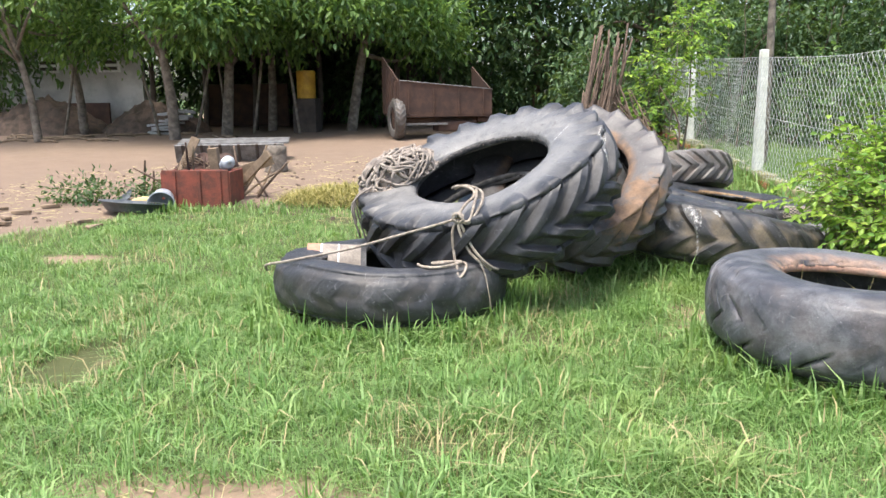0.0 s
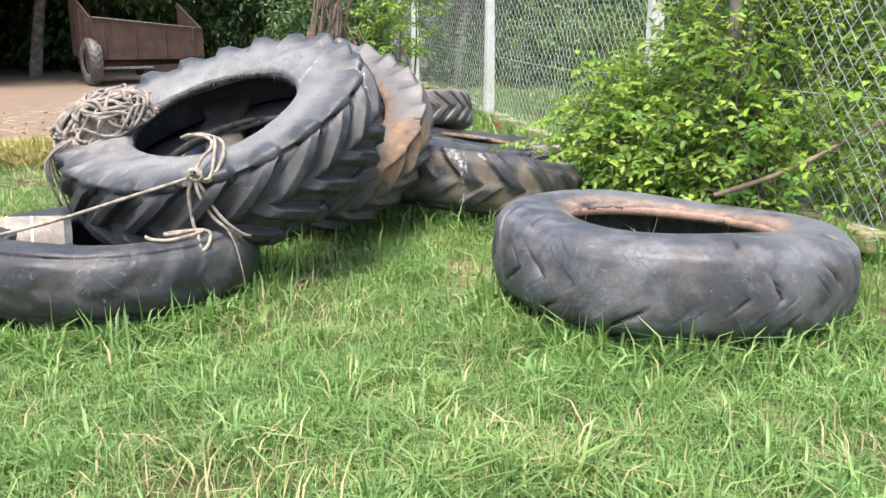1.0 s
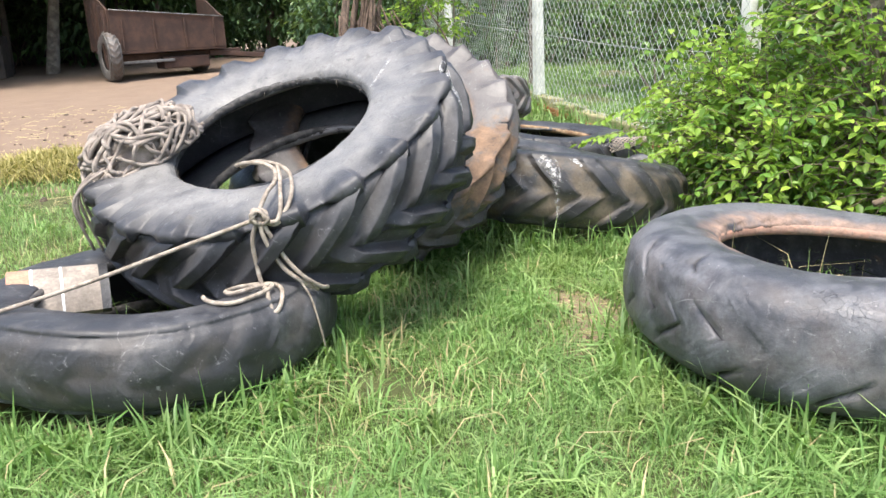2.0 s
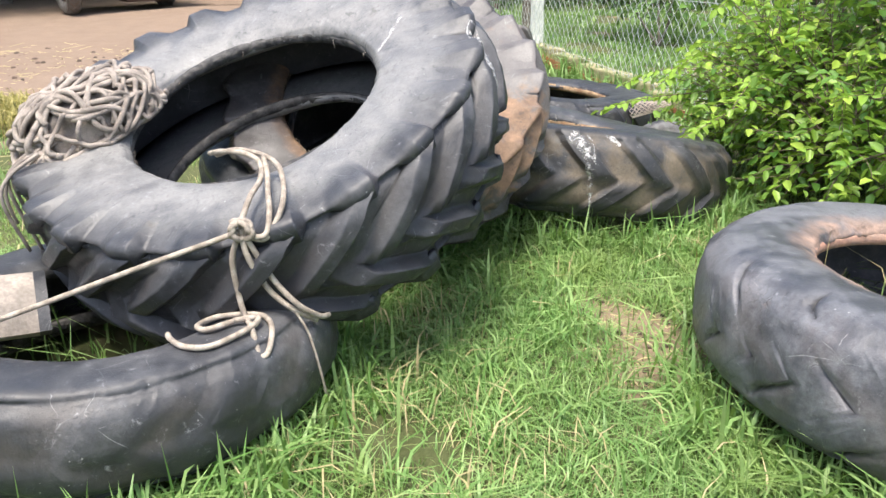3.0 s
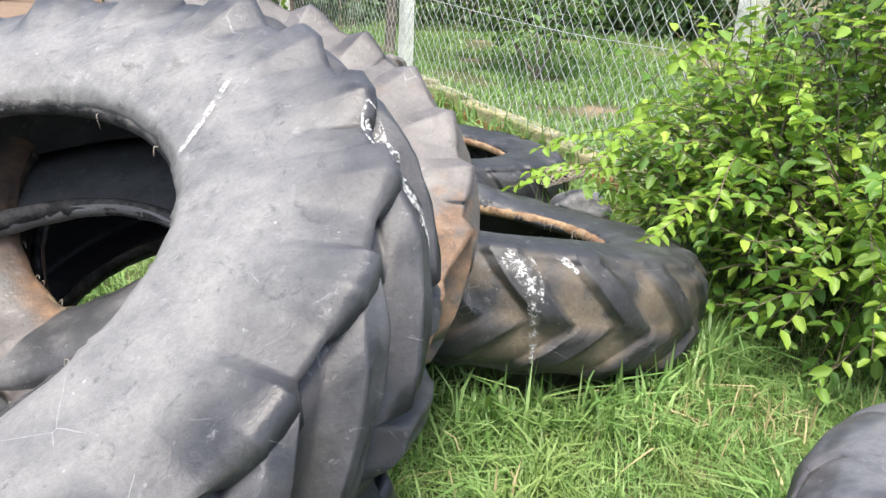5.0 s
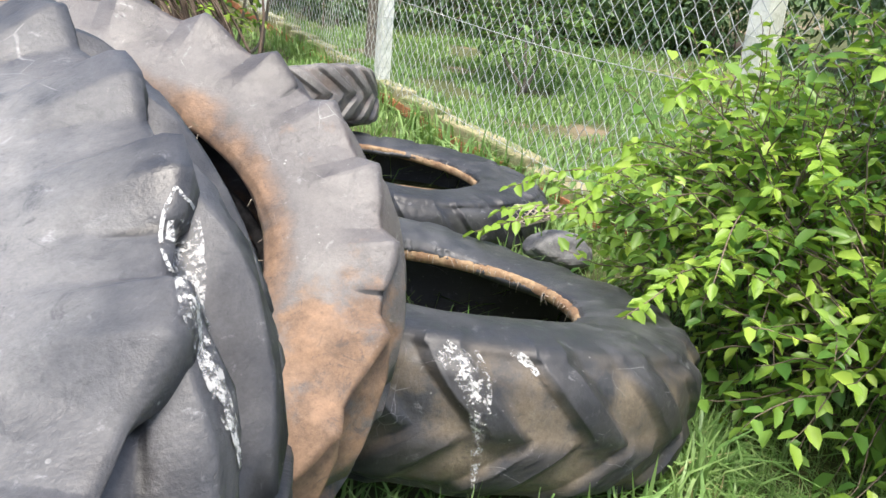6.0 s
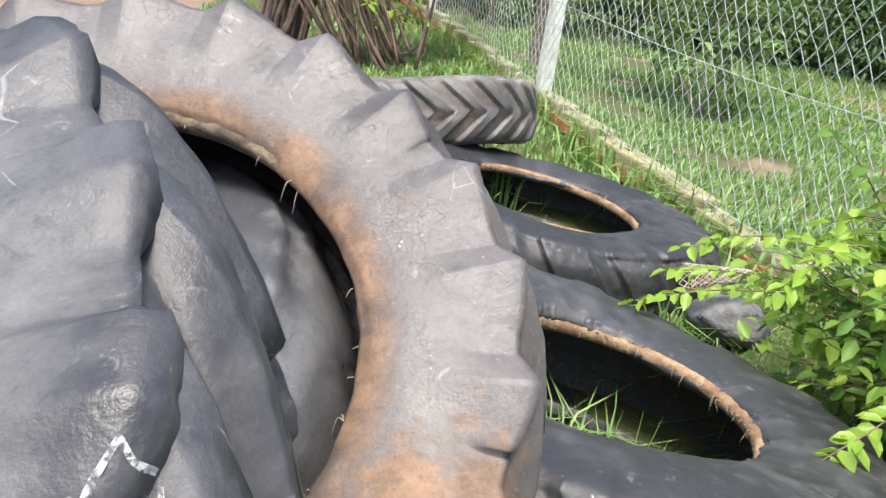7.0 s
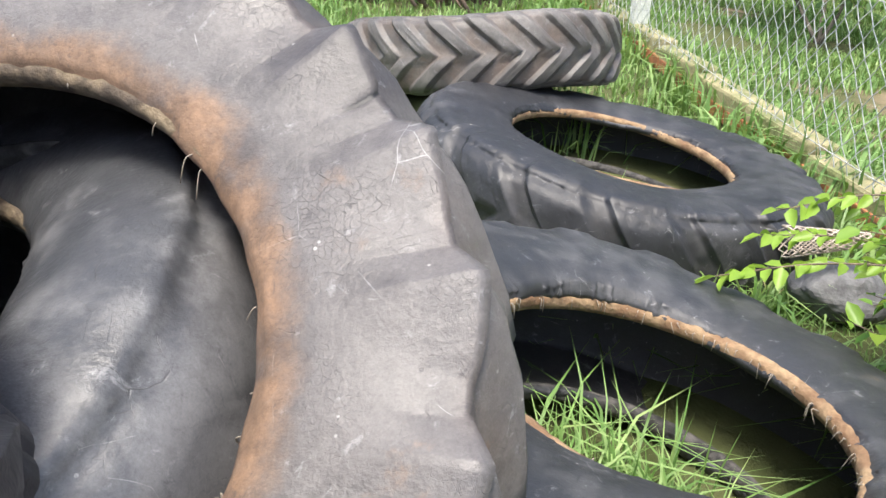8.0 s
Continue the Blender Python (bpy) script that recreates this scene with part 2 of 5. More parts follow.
def foliage(name, c1, c2, c3, rough=0.5, trans=0.25, patch=None):
    """Leaves and blades, each island with a tint of its own, a little translucent; patch: a second tint in broad patches."""
    m = Nodes(name)
    rnd = m.add("ShaderNodeNewGeometry").outputs["Random Per Island"]
    col = m.ramp(rnd, (0.0, c1), (0.55, c2), (1.0, c3))
    if patch:
        col = m.mix(m.math('MULTIPLY', m.step(m.math('ADD', m.math('MULTIPLY', m.noise(0.9, 4), 0.6), m.math('MULTIPLY', m.noise(3.5, 4), 0.4)), 0.50, 0.66), 0.4), col, patch)
    col = m.mix(0.45 if patch else 0.3, col, m.ramp(m.noise(2.6 if patch else 1.1, 4), (0.3, (0.3, 0.3, 0.3)), (0.7, (0.72, 0.72, 0.72))), 'OVERLAY')
    m.done(col, rough, None, 0.0, 0.4)
    tr = m.add("ShaderNodeBsdfTranslucent", Color=m.mix(0.5, col, (0.20, 0.30, 0.03)))
    mx = m.add("ShaderNodeMixShader", Fac=trans)
    m.t.links.new(m.bsdf.outputs[0], mx.inputs[1])
    m.t.links.new(tr.outputs[0], mx.inputs[2])
    m.t.links.new(mx.outputs[0], m.t.nodes["Material Output"].inputs["Surface"])
    return m.mat


M_GRASS = foliage("grass_blades", (0.10, 0.21, 0.05), (0.19, 0.325, 0.10), (0.32, 0.45, 0.17), 0.45, 0.35, patch=(0.30, 0.36, 0.11))
M_STRAW = foliage("dry_grass", (0.40, 0.33, 0.17), (0.50, 0.42, 0.24), (0.34, 0.30, 0.14), 0.7, 0.25)
M_WEED = foliage("weed_leaves", (0.05, 0.11, 0.035), (0.10, 0.20, 0.06), (0.20, 0.32, 0.10), 0.5, 0.4)
M_HAY = foliage("hay", (0.22, 0.20, 0.06), (0.36, 0.31, 0.10), (0.48, 0.42, 0.18), 0.7, 0.25)
M_LEAF = foliage("bush_leaves", (0.06, 0.15, 0.03), (0.14, 0.29, 0.05), (0.30, 0.47, 0.08), 0.38, 0.5)
M_TREELEAF = foliage("tree_leaves", (0.035, 0.085, 0.03), (0.085, 0.18, 0.055), (0.24, 0.38, 0.10), 0.42, 0.5)
M_HEDGE = foliage("hedge_leaves", (0.026, 0.06, 0.027), (0.052, 0.11, 0.045), (0.12, 0.20, 0.08), 0.5, 0.3)
M_SPRIG = foliage("fresh_leaves", (0.13, 0.25, 0.04), (0.27, 0.44, 0.06), (0.45, 0.60, 0.10), 0.38, 0.5)


def ground_material():
    m = Nodes("meadow_and_yard")
    co = m.coord()
    sep = m.add("ShaderNodeSeparateXYZ", Vector=co)
    x, y = sep.outputs[0], sep.outputs[1]
    wob = m.math('MULTIPLY', m.math('SUBTRACT', m.noise(0.8, 5), 0.5), 1.6)
    left = m.math('MINIMUM', m.math('ADD', x, 2.8), 0.0)
    right = m.math('MAXIMUM', m.math('SUBTRACT', x, 0.3), 0.0)
    edge = m.math('ADD', m.math('ADD', m.math('MULTIPLY', left, 1.5), 10.3), m.math('MULTIPLY', right, 5.0))
    yard = m.step(m.math('ADD', m.math('SUBTRACT', y, edge), wob), -0.3, 0.4)
    grit, fine = m.noise(3, 6, 0.65), m.noise(55, 5, 0.7)
    sand = m.mix(grit, (0.235, 0.175, 0.13), (0.15, 0.108, 0.08))
    sand = m.mix(m.math('MULTIPLY', m.step(fine, 0.55, 0.7), 0.45), sand, (0.30, 0.225, 0.17))
    soil = m.mix(m.noise(2.2, 5), (0.05, 0.075, 0.022), (0.10, 0.095, 0.045))
    bare = m.step(m.noise(1.25, 4), 0.60, 0.68)
    beyond = m.math('MULTIPLY', m.step(x, 4.5, 5.1), m.step(m.noise(0.7, 5, 0.6), 0.52, 0.66))
    bare = m.math('MAXIMUM', bare, beyond)
    for cx, cy, ax, ay in ((2.1, 5.45, 0.30, 0.62), (0.05, 3.12, 0.7, 0.26), (-2.7, 7.15, 0.4, 0.2)):
        dx, dy = m.math('DIVIDE', m.math('SUBTRACT', x, cx), ax), m.math('DIVIDE', m.math('SUBTRACT', y, cy), ay)
        q = m.math('SQRT', m.math('ADD', m.math('MULTIPLY', dx, dx), m.math('MULTIPLY', dy, dy)))
        q = m.math('ADD', q, m.math('MULTIPLY', m.math('SUBTRACT', m.noise(5, 6, 0.7), 0.5), 1.8))
        bare = m.math('MAXIMUM', bare, m.math('SUBTRACT', 1.0, m.step(q, 0.7, 1.1)))
    soil = m.mix(bare, soil, m.mix(fine, (0.29, 0.215, 0.145), (0.18, 0.13, 0.09)))
    col = m.mix(yard, soil, sand)
    far = m.step(y, 30.0, 60.0)
    col = m.mix(far, col, (0.06, 0.10, 0.03))
    return m.done(col, 0.95, m.bump(m.math('ADD', grit, m.math('MULTIPLY', fine, 0.35)), 0.8, 0.03), 0.0, 0.2)


M_GROUND = ground_material()


# ---- mesh helpers ----
def mesh_of(name, verts, faces, smooth=True):
    me = bpy.data.meshes.new(name)
    me.from_pydata([tuple(v) for v in verts], [], faces)
    if smooth:
        me.polygons.foreach_set("use_smooth", [True] * len(me.polygons))
    me.update()
    return me


def fast_mesh(name, verts, faces, smooth=False):
    """verts (n, 3) and faces (m, k) as arrays."""
    me = bpy.data.meshes.new(name)
    n, (m, k) = len(verts), faces.shape
    me.vertices.add(n)
    me.vertices.foreach_set("co", np.asarray(verts, np.float32).ravel())
    me.loops.add(m * k)
    me.loops.foreach_set("vertex_index", faces.astype(np.int32).ravel())
    me.polygons.add(m)
    me.polygons.foreach_set("loop_start", np.arange(0, m * k, k, dtype=np.int32))
    if smooth:
        me.polygons.foreach_set("use_smooth", np.ones(m, bool))
    me.update(calc_edges=True)
    return me


def part(name, geo, material, parent=None, label="", m=None):
    """Links a bmesh or a mesh as one object under a thing or a part."""
    if isinstance(geo, bmesh.types.BMesh):
        me = bpy.data.meshes.new(name)
        geo.to_mesh(me)
        geo.free()
    else:
        me = geo
    if material and not me.materials:
        me.materials.append(material)
    ob = new(name, me)
    if parent:
        ob.parent = parent
    if m is not None:
        ob.matrix_basis = m
    return tagged(ob, label=label)


def thing(name, label, category, m=None, group="", kind=""):
    ob = new(name)
    ob.empty_display_size = 0.1
    if m is not None:
        ob.matrix_basis = m
    return tagged(ob, label, category, group, kind)


def box(sx, sy, sz, m=None, bevel=0.01, bm=None, worn=0.0):
    """A bevelled box, its base centre at the origin of m."""
    own = bmesh.new()
    bmesh.ops.create_cube(own, size=1.0)
    bmesh.ops.scale(own, vec=(sx, sy, sz), verts=own.verts)
    bmesh.ops.translate(own, vec=(0, 0, sz / 2), verts=own.verts)
    if bevel:
        bmesh.ops.bevel(own, geom=own.edges[:], offset=bevel, segments=2, affect='EDGES', profile=0.6)
    if worn:
        for v in own.verts:
            v.co += noise.noise_vector(v.co * 9) * worn
    if m is not None:
        bmesh.ops.transform(own, matrix=m, verts=own.verts)
    if bm is None:
        return own
    tmp = bpy.data.meshes.new("tmp")
    own.to_mesh(tmp)
    bm.from_mesh(tmp)
    own.free()
    bpy.data.meshes.remove(tmp)
    return bm


def tube(points, radii, sides=6, closed_ends=True, twist=0.0):
    """A tube along points; radii one number or one per point."""
    p = np.asarray(points, float)
    n = len(p)
    r = np.full(n, radii) if np.isscalar(radii) else np.asarray(radii, float)
    d = np.gradient(p, axis=0)
    d /= np.linalg.norm(d, axis=1)[:, None] + 1e-9
    up = np.array([0.03, 0.05, 1.0])
    if abs(d[0] @ up) > 0.9:
        up = np.array([1.0, 0.1, 0.0])
    u = np.cross(d[0], up)
    u /= np.linalg.norm(u)
    verts = []
    for i in range(n):
        u = u - d[i] * (u @ d[i])
        u /= np.linalg.norm(u) + 1e-9
        v = np.cross(d[i], u)
        for k in range(sides):
            a = 2 * np.pi * k / sides + twist * i
            verts.append(p[i] + r[i] * (np.cos(a) * u + np.sin(a) * v))
    faces = [(i * sides + k, i * sides + (k + 1) % sides, (i + 1) * sides + (k + 1) % sides, (i + 1) * sides + k) for i in range(n - 1) for k in range(sides)]
    if closed_ends:
        faces += [tuple(range(sides))[::-1], tuple(range((n - 1) * sides, n * sides))]
    return verts, faces


def spline(points, per=8):
    """A smooth line through points (Catmull-Rom)."""
    p = [np.asarray(q, float) for q in points]
    p = [2 * p[0] - p[1]] + p + [2 * p[-1] - p[-2]]
    out = []
    for i in range(1, len(p) - 2):
        for k in range(per):
            t = k / per
            a, b, c, e = p[i - 1], p[i], p[i + 1], p[i + 2]
            out.append(0.5 * (2 * b + (c - a) * t + (2 * a - 5 * b + 4 * c - e) * t * t + (3 * b - a - 3 * c + e) * t ** 3))
    out.append(p[-2])
    return np.array(out)


def tubes(lines, radii, sides=6):
    """Several tubes in one mesh."""
    verts, faces = [], []
    for ln, r in zip(lines, radii):
        v, f = tube(ln, r, sides)
        o = len(verts)
        verts += v
        faces += [tuple(i + o for i in q) for q in f]
    return verts, faces


def smoothstep(a, b, x):
    t = np.clip((x - a) / (b - a), 0, 1)
    return t * t * (3 - 2 * t)


# ---- tyres ----
def tyre_shape(R, r, w, lugs, lug_h, seed=0, fine=20, worn=0.25, lean=1.0, hand=1, square=0.0, gash=0.0, peak=0.0, slope=1, bar=(0.14, 0.2, 0.35), chip=0.0, foot=0.5):
    """The casing: an outer skin with bars across the tread that run over the shoulder and die out on the sidewall, and a thin inner skin.
    bar: the steep flank, the flat top and the gentle flank of a bar, in pitches; peak: where one bar meets the upper shoulder, in degrees; foot: how far down the sidewall bars reach."""
    H = R - r
    base = R - lug_h
    key = [(r, 0.35 * w), (r + 0.012, 0.40 * w), (r + 0.05 * H + 0.01, 0.43 * w), (r + 0.22 * H, 0.475 * w), (r + 0.45 * H, 0.50 * w), (r + 0.66 * H, 0.49 * w), (r + 0.80 * H, 0.455 * w),
           (base - 0.035, 0.40 * w), (base - 0.005, 0.33 * w), (base + 0.012, 0.2 * w), (base + 0.02, 0.0)]
    # a squarer shoulder for some
    hard = [None] * 6 + [(r + 0.83 * H, 0.478 * w), (base - 0.022, 0.45 * w), (base - 0.002, 0.425 * w), (base + 0.012, 0.25 * w), (base + 0.02, 0.0)]
    key = [k if q is None else (k[0] + square * (q[0] - k[0]), k[1] + square * (q[1] - k[1])) for k, q in zip(key, hard)]
    prof = spline([(a, b, 0) for a, b in key + [(a, -b) for a, b in key[-2::-1]]], 3)[:, :2]
    th = 0.028
    inner_key = [(r + 0.004, 0.30 * w), (r + 0.10 * H, 0.40 * w - 0.005), (r + 0.45 * H, 0.5 * w - th), (r + 0.75 * H, 0.46 * w - th), (base - 0.05, 0.36 * w), (base - th - 0.01, 0.0)]
    inner = spline([(a, b, 0) for a, b in inner_key + [(a, -b) for a, b in inner_key[-2::-1]]], 2)[::-1, :2]
    n_out = len(prof)
    loop = np.vstack([prof, inner])
    # outward direction of the profile
    d = np.gradient(prof, axis=0)
    nrm = np.stack([-d[:, 1], d[:, 0]], 1)
    nrm /= np.linalg.norm(nrm, axis=1)[:, None] + 1e-9
    nrm *= np.where(nrm[n_out // 2, 0] < 0, -1.0, 1.0)
    nrm = np.vstack([nrm, np.zeros((len(inner), 2))])
    s1, flat, s2 = bar
    marks = [q + e + h for q in (-s1, 0.0, flat) for e in (-0.014, 0.014) for h in (0.0, 0.5)] if fine > 8 else []
    cells = np.unique(np.round(np.mod(np.array(list(np.arange(fine) / fine) + marks), 1.0), 4))
    phase = (np.arange(lugs)[:, None] + cells[None, :]).ravel() * slope
    phase = np.sort(phase)
    rings = len(phase)
    PH, I = np.meshgrid(phase, np.arange(len(loop)), indexing="ij")
    shoulder = 0.43 * w
    along = np.where((I < n_out) & (loop[I, 0] > r + 0.8 * H), np.minimum(np.abs(loop[I, 1]) / shoulder, 1.0), 1.0)
    T = radians(peak) + 2 * np.pi / lugs * (PH + hand * lean * (1 - along))
    rad, z = loop[I, 0].copy(), loop[I, 1].copy()
    outer = I < n_out
    u = z / (0.5 * w)
    side = np.where(u >= 0, 1.0, -1.0)
    g = np.random.default_rng(seed)
    ph = (PH + np.where(side < 0, 0.5, 0.0)) * slope
    k = np.floor(ph + s1).astype(int) % lugs
    f = np.mod(ph + s1, 1.0) - s1
    hs = 1 - worn * g.random((2, lugs))
    hh = np.where(side > 0, hs[0][k], hs[1][k])
    reach = np.clip((loop[I, 0] - (r + foot * H)) / ((0.93 - foot) * H), 0, 1)
    gentle = s2 * (0.45 + 0.55 * np.clip(reach * along, 0, 1))
    b = np.where(f < 0, 1 + f / s1, np.where(f < flat, 1.0, 1 - (f - flat) / gentle))
    b = np.clip(b, 0, 1)
    # bars meet in the middle of the tread
    b = np.maximum(b, 0.0) * (0.82 + 0.18 * along)
    lift = np.where(outer, lug_h * b * reach * hh, 0.0)
    a1, a2, a3, a4 = g.random(4) * 6.28
    warp = 0.010 * np.sin(2 * T + a1) + 0.007 * np.sin(3 * T + a2) + 0.005 * np.sin(5 * T + a3)
    tread = np.clip((np.abs(nrm[I, 0]) - 0.3) / 0.4, 0, 1)
    rad = rad + lift * np.maximum(nrm[I, 0], 0.55 * outer) + warp * (0.4 + 0.6 * (loop[I, 0] - r) / H)
    z = z + 0.75 * lift * nrm[I, 1] + 0.012 * np.sin(2 * T + a2) + 0.006 * np.sin(4 * T + a3)
    # dents, and chunks chipped from the bars
    wave = np.sin(17 * T + 9 * u + a1) * np.sin(11 * T - 14 * u + a2)
    bite = np.sin(61 * T + 23 * u + a3) * np.sin(43 * T - 31 * u + a4) + 0.6 * np.sin(97 * T + 51 * u + a2) * np.sin(83 * T - 47 * u + a1)
    rad = rad + np.where(outer, 0.003 * wave - chip * b * tread * np.clip(bite - 0.2, 0, 1), 0)
    # splits along the foot of some bars, wandering a little
    deep = np.where(side > 0, g.random(lugs)[k], g.random(lugs)[k])
    at = flat + 0.8 * s2 + 0.05 * np.sin(9 * u + 5 * deep)
    split = np.exp(-((f - at) / (0.022 + 0.02 * deep)) ** 2) * (deep > 0.3) * smoothstep(r + 0.55 * H, r + 0.75 * H, loop[I, 0]) * smoothstep(-0.3, 0.5, np.sin(7 * u + 20 * deep))
    split = np.where(outer & (gash > 0), split, 0.0)
    rad = rad - gash * split
    z = z - 0.6 * gash * split * side
    groove = np.where(outer, (1 - b) * smoothstep(r + 0.72 * H, r + 0.95 * H, loop[I, 0]), 0.0)
    return T, rad, z, groove, split, len(loop), rings


def tyre_mesh(name, *args, **kw):
    T, rad, z, groove, split, m, rings = tyre_shape(*args, **kw)
    verts = np.stack([rad * np.cos(T), rad * np.sin(T), z], -1).reshape(-1, 3)
    i = np.arange(rings)[:, None]
    j = np.arange(m)[None, :]
    i2, j2 = (i + 1) % rings, (j + 1) % m
    faces = np.stack([i * m + j2, i2 * m + j2, i2 * m + j, i * m + j], -1).reshape(-1, 4)
    me = fast_mesh(name, verts, faces, True)
    me.attributes.new("groove", 'FLOAT', 'POINT').data.foreach_set("value", groove.ravel().astype(np.float32))
    me.attributes.new("split", 'FLOAT', 'POINT').data.foreach_set("value", split.ravel().astype(np.float32))
    return me


def bead_mesh(r, z, seed=0, rings=200, up=1, wide=1.0):
    """The bead: a worn band lining the mouth of the tyre, with a frayed lip."""
    g = np.random.default_rng(seed)
    prof = [(0.024, 0.006), (0.010, 0.008), (0.001, 0.003), (-0.004, -0.007), (-0.003, -0.022), (0.002, -0.034), (0.014, -0.038), (0.024, -0.03)]
    prof = [(a * wide if a > 0 else a, b) for a, b in prof]
    k1, k2 = g.random(2) * 6
    verts, m = [], len(prof)
    for i in range(rings):
        a = 2 * np.pi * i / rings
        n1 = noise.noise(Vector((math.cos(a) * 14, math.sin(a) * 14, seed)))
        n2 = noise.noise(Vector((math.cos(a) * 60, math.sin(a) * 60, seed + 5)))
        rr = r + 0.004 * math.sin(2 * a + k1)
        for k, (dr, dz) in enumerate(prof):
            q = (0.003 * n1 + 0.0035 * n2) * (1.0 if k in (1, 2, 3) else 0.3)
            verts.append(((rr + dr - q) * math.cos(a), (rr + dr - q) * math.sin(a), z + up * (dz + q * 0.6) + 0.004 * math.sin(2 * a + k2)))
    faces = []
    for i in range(rings):
        for k in range(m):
            f = (i * m + k, ((i + 1) % rings) * m + k, ((i + 1) % rings) * m + (k + 1) % m, i * m + (k + 1) % m)
            faces.append(f if up > 0 else f[::-1])
    return mesh_of("bead", verts, faces)


def axis_pose(c, n, spin=0.0):
    """Origin at c, local z along n, turned by spin degrees about n."""
    q = Vector((0, 0, 1)).rotation_difference(Vector(n).normalized())
    return Matrix.Translation(c) @ q.to_matrix().to_4x4() @ pose(0, 0, 0, 0, 0, spin)


TYRES = {}


def tyre(key, label, face, n, R, r, w, lugs, lug_h, rubber_mat, bead_mat, spin=0.0, seed=0, wide=1.0, **kw):
    """face: the centre of the upper bead ring; n: the axis out of that face."""
    n = Vector(n).normalized()
    c = Vector(face) - n * (0.36 * w)
    m = axis_pose(c, n, spin)
    top = thing("tractor_tyre", label, "tyre", m, group="old tractor tyres")
    part("casing", tyre_mesh("casing", R, r, w, lugs, lug_h, seed=seed, **kw), rubber_mat, top)
    part("bead", bead_mesh(r, 0.36 * w, seed, wide=wide), bead_mat, top, "worn bead round the hole")
    # lower bead coloured dark to stand for the shade inside the tyre
    part("bead", bead_mesh(r, -0.36 * w, seed + 1, up=-1), M_BEADGREY, top)
    TYRES[key] = dict(m=m, args=(R, r, w, lugs, lug_h), kw=dict(seed=seed, **kw), ob=top)
    return top


T1 = tyre("big", "huge grey tractor tyre leaning over the pile, sky sheen painted on its sidewall", (0.843, 6.066, 0.861), (-0.296, -0.301, 0.907), 0.90, 0.462, 0.43, 21, 0.074, M_BIG, M_BEADGREY, 10, 1, hand=-1, square=0.35, gash=0.006, peak=56, slope=-1, bar=(0.13, 0.28, 0.36), chip=0.005, foot=0.45, lean=1.1, wide=1.7)
T2 = tyre("brown", "cracked grey tractor tyre stained with orange mud", (1.432, 6.641, 0.777), (-0.194, -0.587, 0.786), 0.738, 0.45, 0.32, 22, 0.054, M_BROWN, M_BEADTAN, 4, 2, hand=-1, square=1.0, gash=0.006, peak=12.5, slope=-1, bar=(0.24, 0.05, 0.62), foot=0.40, worn=0.12, wide=1.7)
T3 = tyre("dark", "dark tractor tyre splashed with white, lying flat in grass", (2.636, 7.122, 0.413), (0.20, 0.057, 0.978), 0.80, 0.40, 0.42, 17, 0.028, M_DARK, M_BEAD, 0, 3, peak=236, bar=(0.12, 0.30, 0.2), chip=0.010, foot=0.6, lean=0.7, wide=1.3)
T4 = tyre("grey", "worn blue-grey tractor tyre lying flat on the grass", (2.911, 4.823, 0.392), (0.074, 0.039, 0.996), 0.83, 0.48, 0.42, 16, 0.005, M_GREY, M_BEADPINK, 0, 4, worn=0.9, gash=0.022, bar=(0.3, 0.2, 0.4), chip=0.008, lean=0.6)
T6 = tyre("black", "black tractor tyre with a rusty bead, lying flat", (3.182, 9.014, 0.30), (0.13, 0.005, 0.99), 0.88, 0.48, 0.36, 17, 0.030, M_BLACK, M_BEAD, 0, 5, square=0.0, peak=206, bar=(0.07, 0.62, 0.16), chip=0.008, foot=0.55, lean=0.45)
T5 = tyre("chevron", "small tractor tyre with chevron tread, resting on another tyre", (2.759, 10.294, 0.535), (-0.06, 0.235, 0.97), 0.755, 0.36, 0.38, 24, 0.030, M_OLD, M_BEAD, 0, 6, lean=0.95, worn=0.2, bar=(0.12, 0.34, 0.2), square=0.6, foot=0.75, chip=0.006)
T0 = tyre("low", "narrow dark tyre lying half under the leaning tyre", (0.30, 5.62, 0.34), (0.0, 0.02, 1.0), 0.72, 0.44, 0.32, 13, 0.014, M_LOW, M_BEADGREY, 0, 7, hand=-1, bar=(0.2, 0.4, 0.3), chip=0.006, lean=0.35, worn=0.6)
T7 = tyre("inner", "dark torn tyre propped under the leaning pair", (1.206, 6.84, 0.655), (-0.335, -0.228, 0.914), 0.675, 0.362, 0.55, 7, 0.016, M_INNER, M_BEADTAN, 0, 8, bar=(0.04, 0.6, 0.3), chip=0.006, foot=0.75, worn=0.6, lean=0.3)


def fray(key, n, seed, longest):
    """Cord ends that hang loose from a worn bead."""
    t = TYRES[key]
    R, r, w = t["args"][:3]
    gg = np.random.default_rng(seed)
    down = t["m"].to_3x3().inverted() @ Vector((0, 0, -1))
    lines, radii = [], []
    for _ in range(n):
        a = gg.random() * 6.283
        p = np.array([(r - 0.002) * math.cos(a), (r - 0.002) * math.sin(a), 0.36 * w - 0.012 * gg.random()])
        inward = np.array([-math.cos(a), -math.sin(a), 0.2])
        ln = longest * gg.random() ** 2.5 + 0.008
        lines.append(spline([p, p + inward * 0.35 * ln + gg.normal(size=3) * 0.003, p + inward * 0.45 * ln + np.array(down) * ln + gg.normal(size=3) * 0.004], 3))
        radii.append(0.0011)
    tagged(part("frayed_cord", mesh_of("frayed_cord", *tubes(lines, radii, 4)), M_ROPE, t["ob"], "loose cord ends hanging from the bead"), kind="stuff")


fray("brown", 40, 3, 0.035)
fray("dark", 120, 4, 0.035)
fray("big", 18, 5, 0.03)


